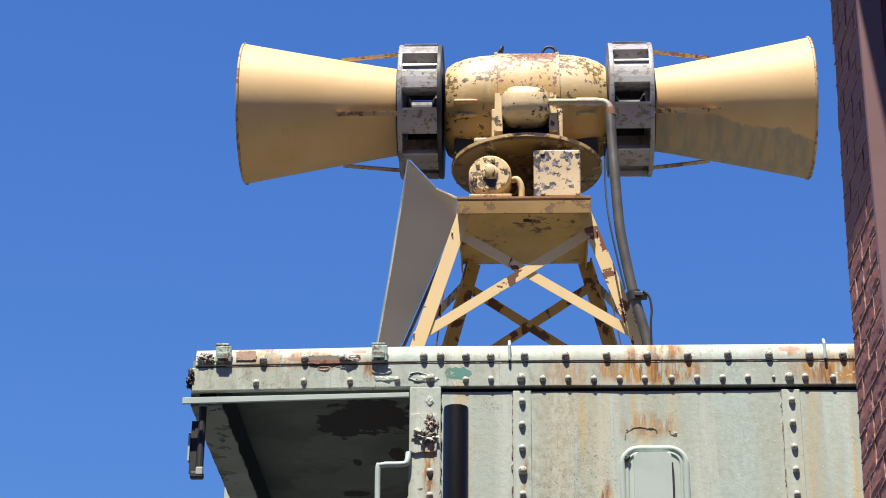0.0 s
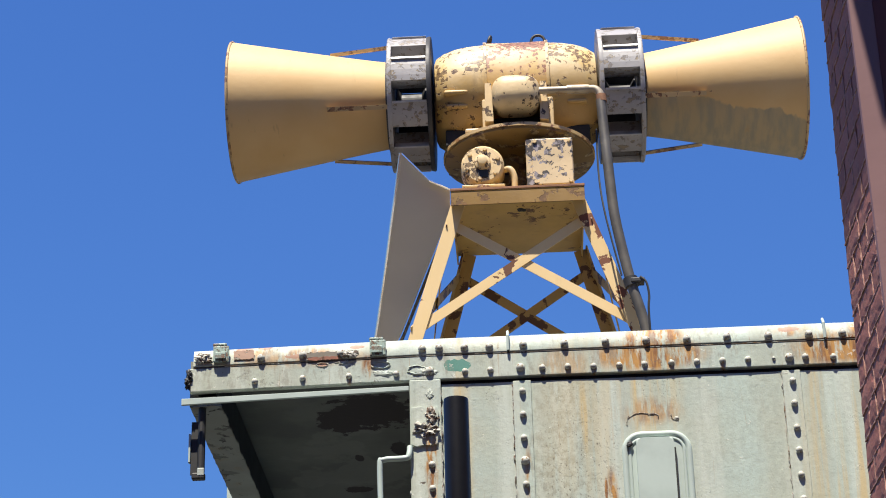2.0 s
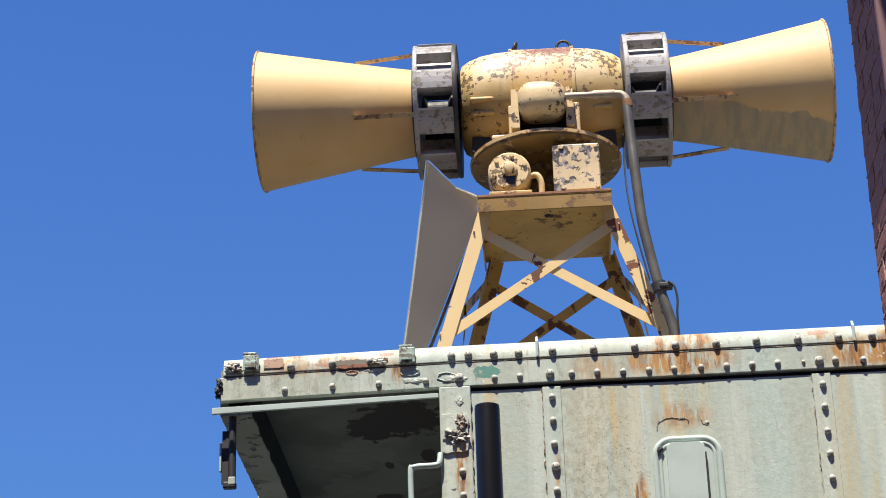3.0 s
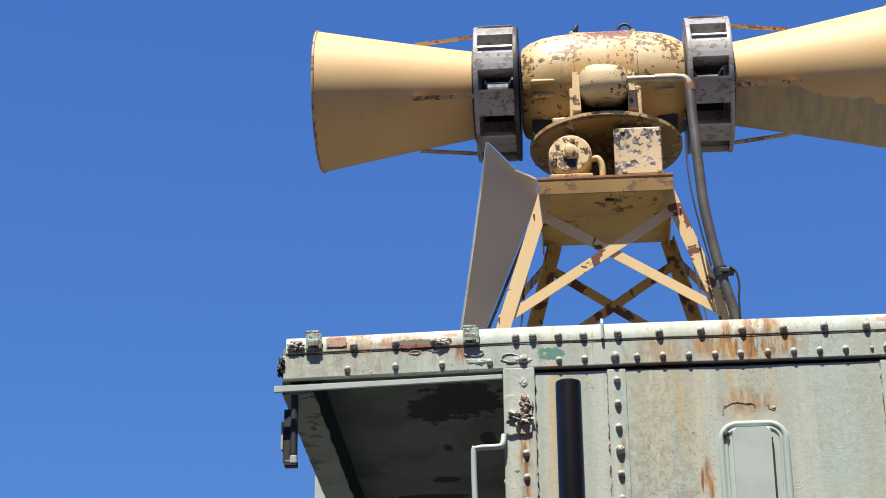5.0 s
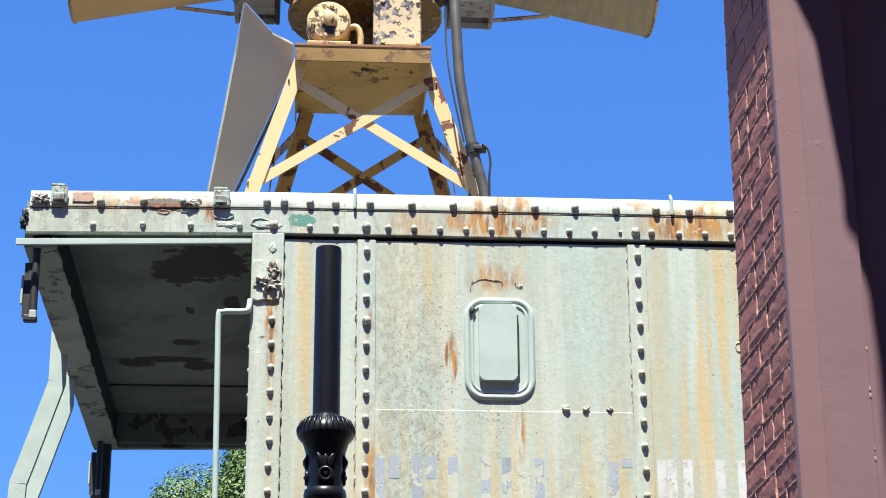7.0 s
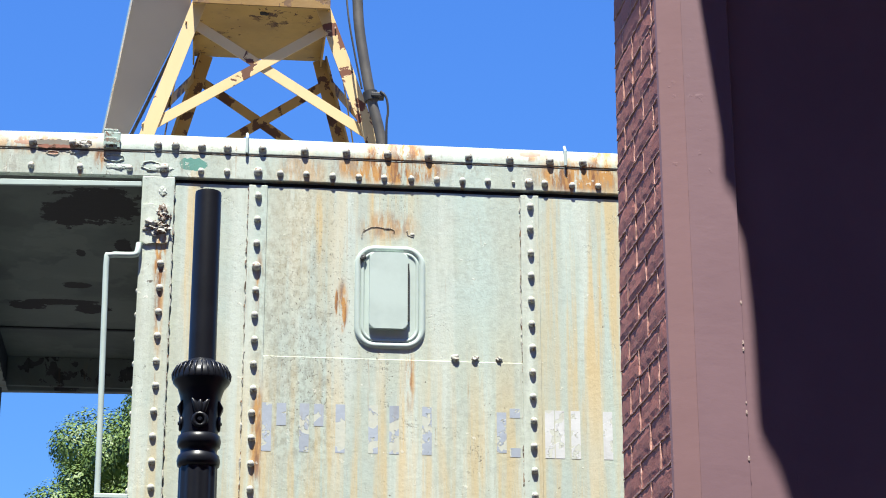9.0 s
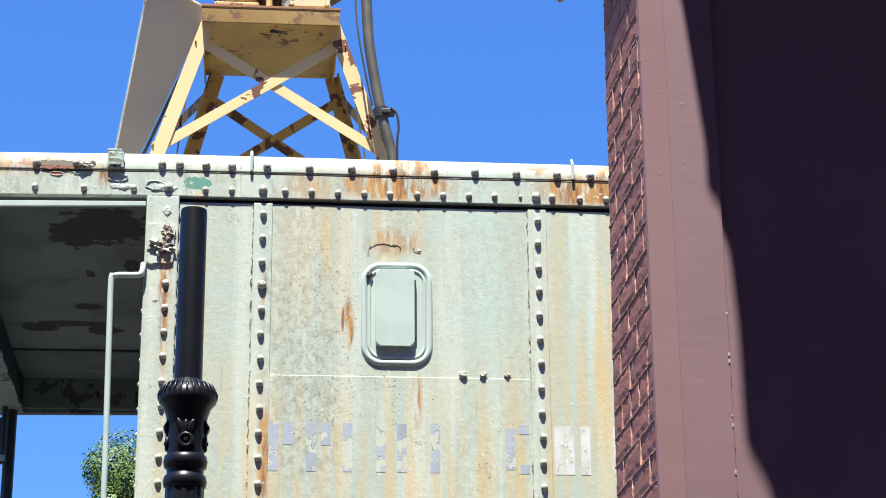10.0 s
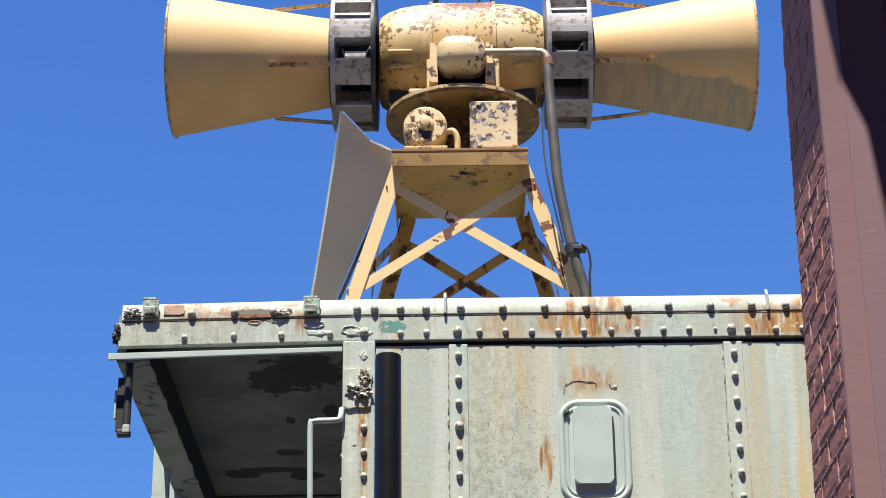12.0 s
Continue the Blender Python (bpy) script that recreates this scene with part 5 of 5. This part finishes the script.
v = [bm.verts.new(p) for p in ((0.83, -4.40, 5.335), (7.4, -4.40, 5.335), (7.4, -1.9, 5.335), (0.80, -1.9, 5.335), (2.2, -3.15, 6.0), (5.8, -3.15, 6.0))]
for f in ((0, 1, 5, 4), (1, 2, 5), (2, 3, 4, 5), (3, 0, 4), (0, 3, 2, 1)):
    bm.faces.new([v[i] for i in f])
tagged(part("building_roof", bm, ROOFING), "low dark hipped roof over the brick building", "roof", kind="structure")

# plain unseen wall closes the yard behind, added to cut sky and bounce light
tagged(part("wall_south", boxed(-16, 18, -9.9, -9.5, 0, 12.0), BRICK), "plain red brick wall closing the yard, unseen, added to block sky light", "wall", kind="structure")

# ---- tree beyond the car ----
def tree(x, y, h, r, seed, leaves):
    rnd = random.Random(seed)
    t = thing("tree", (x, y, 0), "leafy green deciduous tree beyond the caboose", "tree")
    bm = tube(bmesh.new(), glide([(x, y, 0), (x + 0.05, y, h * 0.25), (x - 0.05, y + 0.1, h * 0.5), (x + 0.1, y, h * 0.8)], 4), [0.24 - 0.014 * i for i in range(13)], 10)
    part("trunk", bm, BARK, t)
    clumps = []
    for k in range(230):
        a, e = rnd.uniform(0, 2 * math.pi), math.asin(rnd.uniform(-0.55, 1.0))
        q = rnd.uniform(0.80, 1.02) if k % 4 else rnd.uniform(0.3, 0.75)
        c = Vector((x + r * q * math.cos(a) * math.cos(e), y + r * q * math.sin(a) * math.cos(e), h * 0.66 + h * 0.33 * q * math.sin(e)))
        clumps.append((*c, r * rnd.uniform(0.09, 0.21)))
        if k % 4 == 0 and k < 64:
            part("limb", tube(bmesh.new(), glide([(x, y, h * rnd.uniform(0.3, 0.5)), (c + Vector((x, y, h * 0.5))) / 2, c], 4), [0.09 - 0.008 * i for i in range(9)], 6), BARK, t)
    # leaves lie on the clumps' skins, drooping a little outwards
    g = np.random.default_rng(seed)
    cl = np.array(clumps)
    share = cl[:, 3] ** 2
    c = cl[g.choice(len(cl), leaves, p=share / share.sum())]
    d = g.normal(size=(leaves, 3)) * (1, 1, 0.8)
    d /= np.linalg.norm(d, axis=1, keepdims=True)
    p = c[:, :3] + d * c[:, 3:] * np.clip(g.normal(0.9, 0.11, (leaves, 1)), 0.3, 1.06)
    n = d + g.normal(0, 0.17, (leaves, 3)) + (0, 0, 0.45)
    n /= np.linalg.norm(n, axis=1, keepdims=True)
    u = np.cross(n, g.normal(size=(leaves, 3)))
    u /= np.linalg.norm(u, axis=1, keepdims=True)
    w = np.cross(n, u)
    l = g.uniform(0.018, 0.039, (leaves, 1))
    verts = np.stack([p - u * l, p + w * l * 0.55 - n * l * 0.12, p + u * l - n * l * 0.2, p - w * l * 0.55 - n * l * 0.12], 1).reshape(-1, 3)
    faces = np.arange(leaves * 4).reshape(-1, 4)
    me = bpy.data.meshes.new("crown")
    me.from_pydata(verts.tolist(), [], faces.tolist())
    me.materials.append(LEAF)
    crown = link("crown", me, t)
    tagged(crown, kind="stuff")


tree(0.32, 22.5, 10.25, 3.15, 4, 430000)

# ---- bricks, each its own piece ----
rnd = random.Random(7)
shapes = []
for k in range(14):
    # a rough, hand-struck face with chipped arrises
    NY, NZ = 6, 4
    bm, face = bmesh.new(), []
    for a in range(NY + 1):
        col = []
        for b in range(NZ + 1):
            y, z = a / NY - 0.5, b / NZ - 0.5
            edge = a in (0, NY) or b in (0, NZ)
            q = Vector((k * 3.7, y * 5, z * 3))
            dip = 0.0009 * noise.noise(q) + 0.0005 * noise.noise(q * 2.7) + (0.0012 + 0.004 * max(0.0, noise.noise(q * 4)) if edge else 0.0)
            ry, rz = 0.0022 * noise.noise(q * 3 + Vector((9, 0, 0))), 0.0026 * noise.noise(q * 3 + Vector((0, 9, 0)))
            col.append(bm.verts.new((-0.05 + dip, y * 0.2 + ry, z * 0.0618 + rz)))
        face.append(col)
    for a in range(NY):
        for b in range(NZ):
            bm.faces.new((face[a][b], face[a][b + 1], face[a + 1][b + 1], face[a + 1][b]))
    rim = [face[a][0] for a in range(NY)] + [face[NY][b] for b in range(NZ)] + [face[a][NZ] for a in range(NY, 0, -1)] + [face[0][b] for b in range(NZ, 0, -1)]
    back = [bm.verts.new((0.05, v.co.y, v.co.z)) for v in rim]
    for i in range(len(rim)):
        m = (i + 1) % len(rim)
        bm.faces.new((rim[i], rim[m], back[m], back[i]))
    bmesh.ops.recalc_face_normals(bm, faces=bm.faces)
    me = bpy.data.meshes.new("brick")
    bm.to_mesh(me)
    bm.free()
    me.materials.append(BRICK)
    shapes.append(me)
COURSE = 0.0682
JOINTS = []


def brick(y0, y1, z, out):
    ob = link("brick", rnd.choice(shapes), wall)
    ob.matrix_parent_inverse = Matrix.Translation(-CORNER)
    ob.matrix_basis = wall_m @ Matrix.LocRotScale((0.050 + out, (y0 + y1) / 2, z), Euler((rnd.uniform(-0.012, 0.012), rnd.uniform(-0.006, 0.014), rnd.uniform(-0.008, 0.008))),
                                                  (1, (y1 - y0) / 0.2, rnd.uniform(0.97, 1.03)))


for k in range(8, 76):
    z = 0.04 + COURSE * k
    y = 0.0
    JOINTS.append((z - COURSE / 2, None, None))
    lengths = [0.2, 0.2, 0.2] if k % 2 else [0.1, 0.2, 0.2]
    if k % 6 == 0:
        lengths = [0.1] * 5
    for n in lengths:
        y1 = max(y - n + 0.001 * rnd.uniform(-4, 4), -0.493)
        if y - y1 > 0.03:
            JOINTS.append((z, y, y1 + 0.003))
            brick(y1 + 0.0065, y, z + rnd.uniform(-0.0015, 0.0015), rnd.uniform(-0.0025, -0.0005))
        y = y1

# raised, ragged mortar joints between the bricks
bm = bmesh.new()


def ridge(a, b, across, n):
    """A thin uneven bead of mortar along a joint."""
    a, b, across, prev = Vector(a), Vector(b), Vector(across), None
    for i in range(n + 1):
        p = a.lerp(b, i / n) + across * rnd.uniform(-0.0012, 0.0012)
        h, w = rnd.uniform(0.0012, 0.0036), rnd.uniform(0.0009, 0.0028)
        row = [bm.verts.new(wall_m @ q) for q in (p - across * w * 1.3 + Vector((0.006, 0, 0)), p - across * w - Vector((h, 0, 0)), p + across * w - Vector((h, 0, 0)), p + across * w * 1.3 + Vector((0.006, 0, 0)))]
        if prev:
            for k in range(3):
                bm.faces.new((prev[k], prev[k + 1], row[k + 1], row[k]))
        prev = row


for z, y0, y1 in JOINTS:
    if y0 is None:
        ridge((0, -0.002, z), (0, -0.492, z), (0, 0, 1), 34)
    else:
        ridge((0, y1, z - 0.031), (0, y1, z + 0.031), (0, 1, 0), 5)
part("mortar_bead", bm, MORTAR, wall, "ragged pale pink mortar")
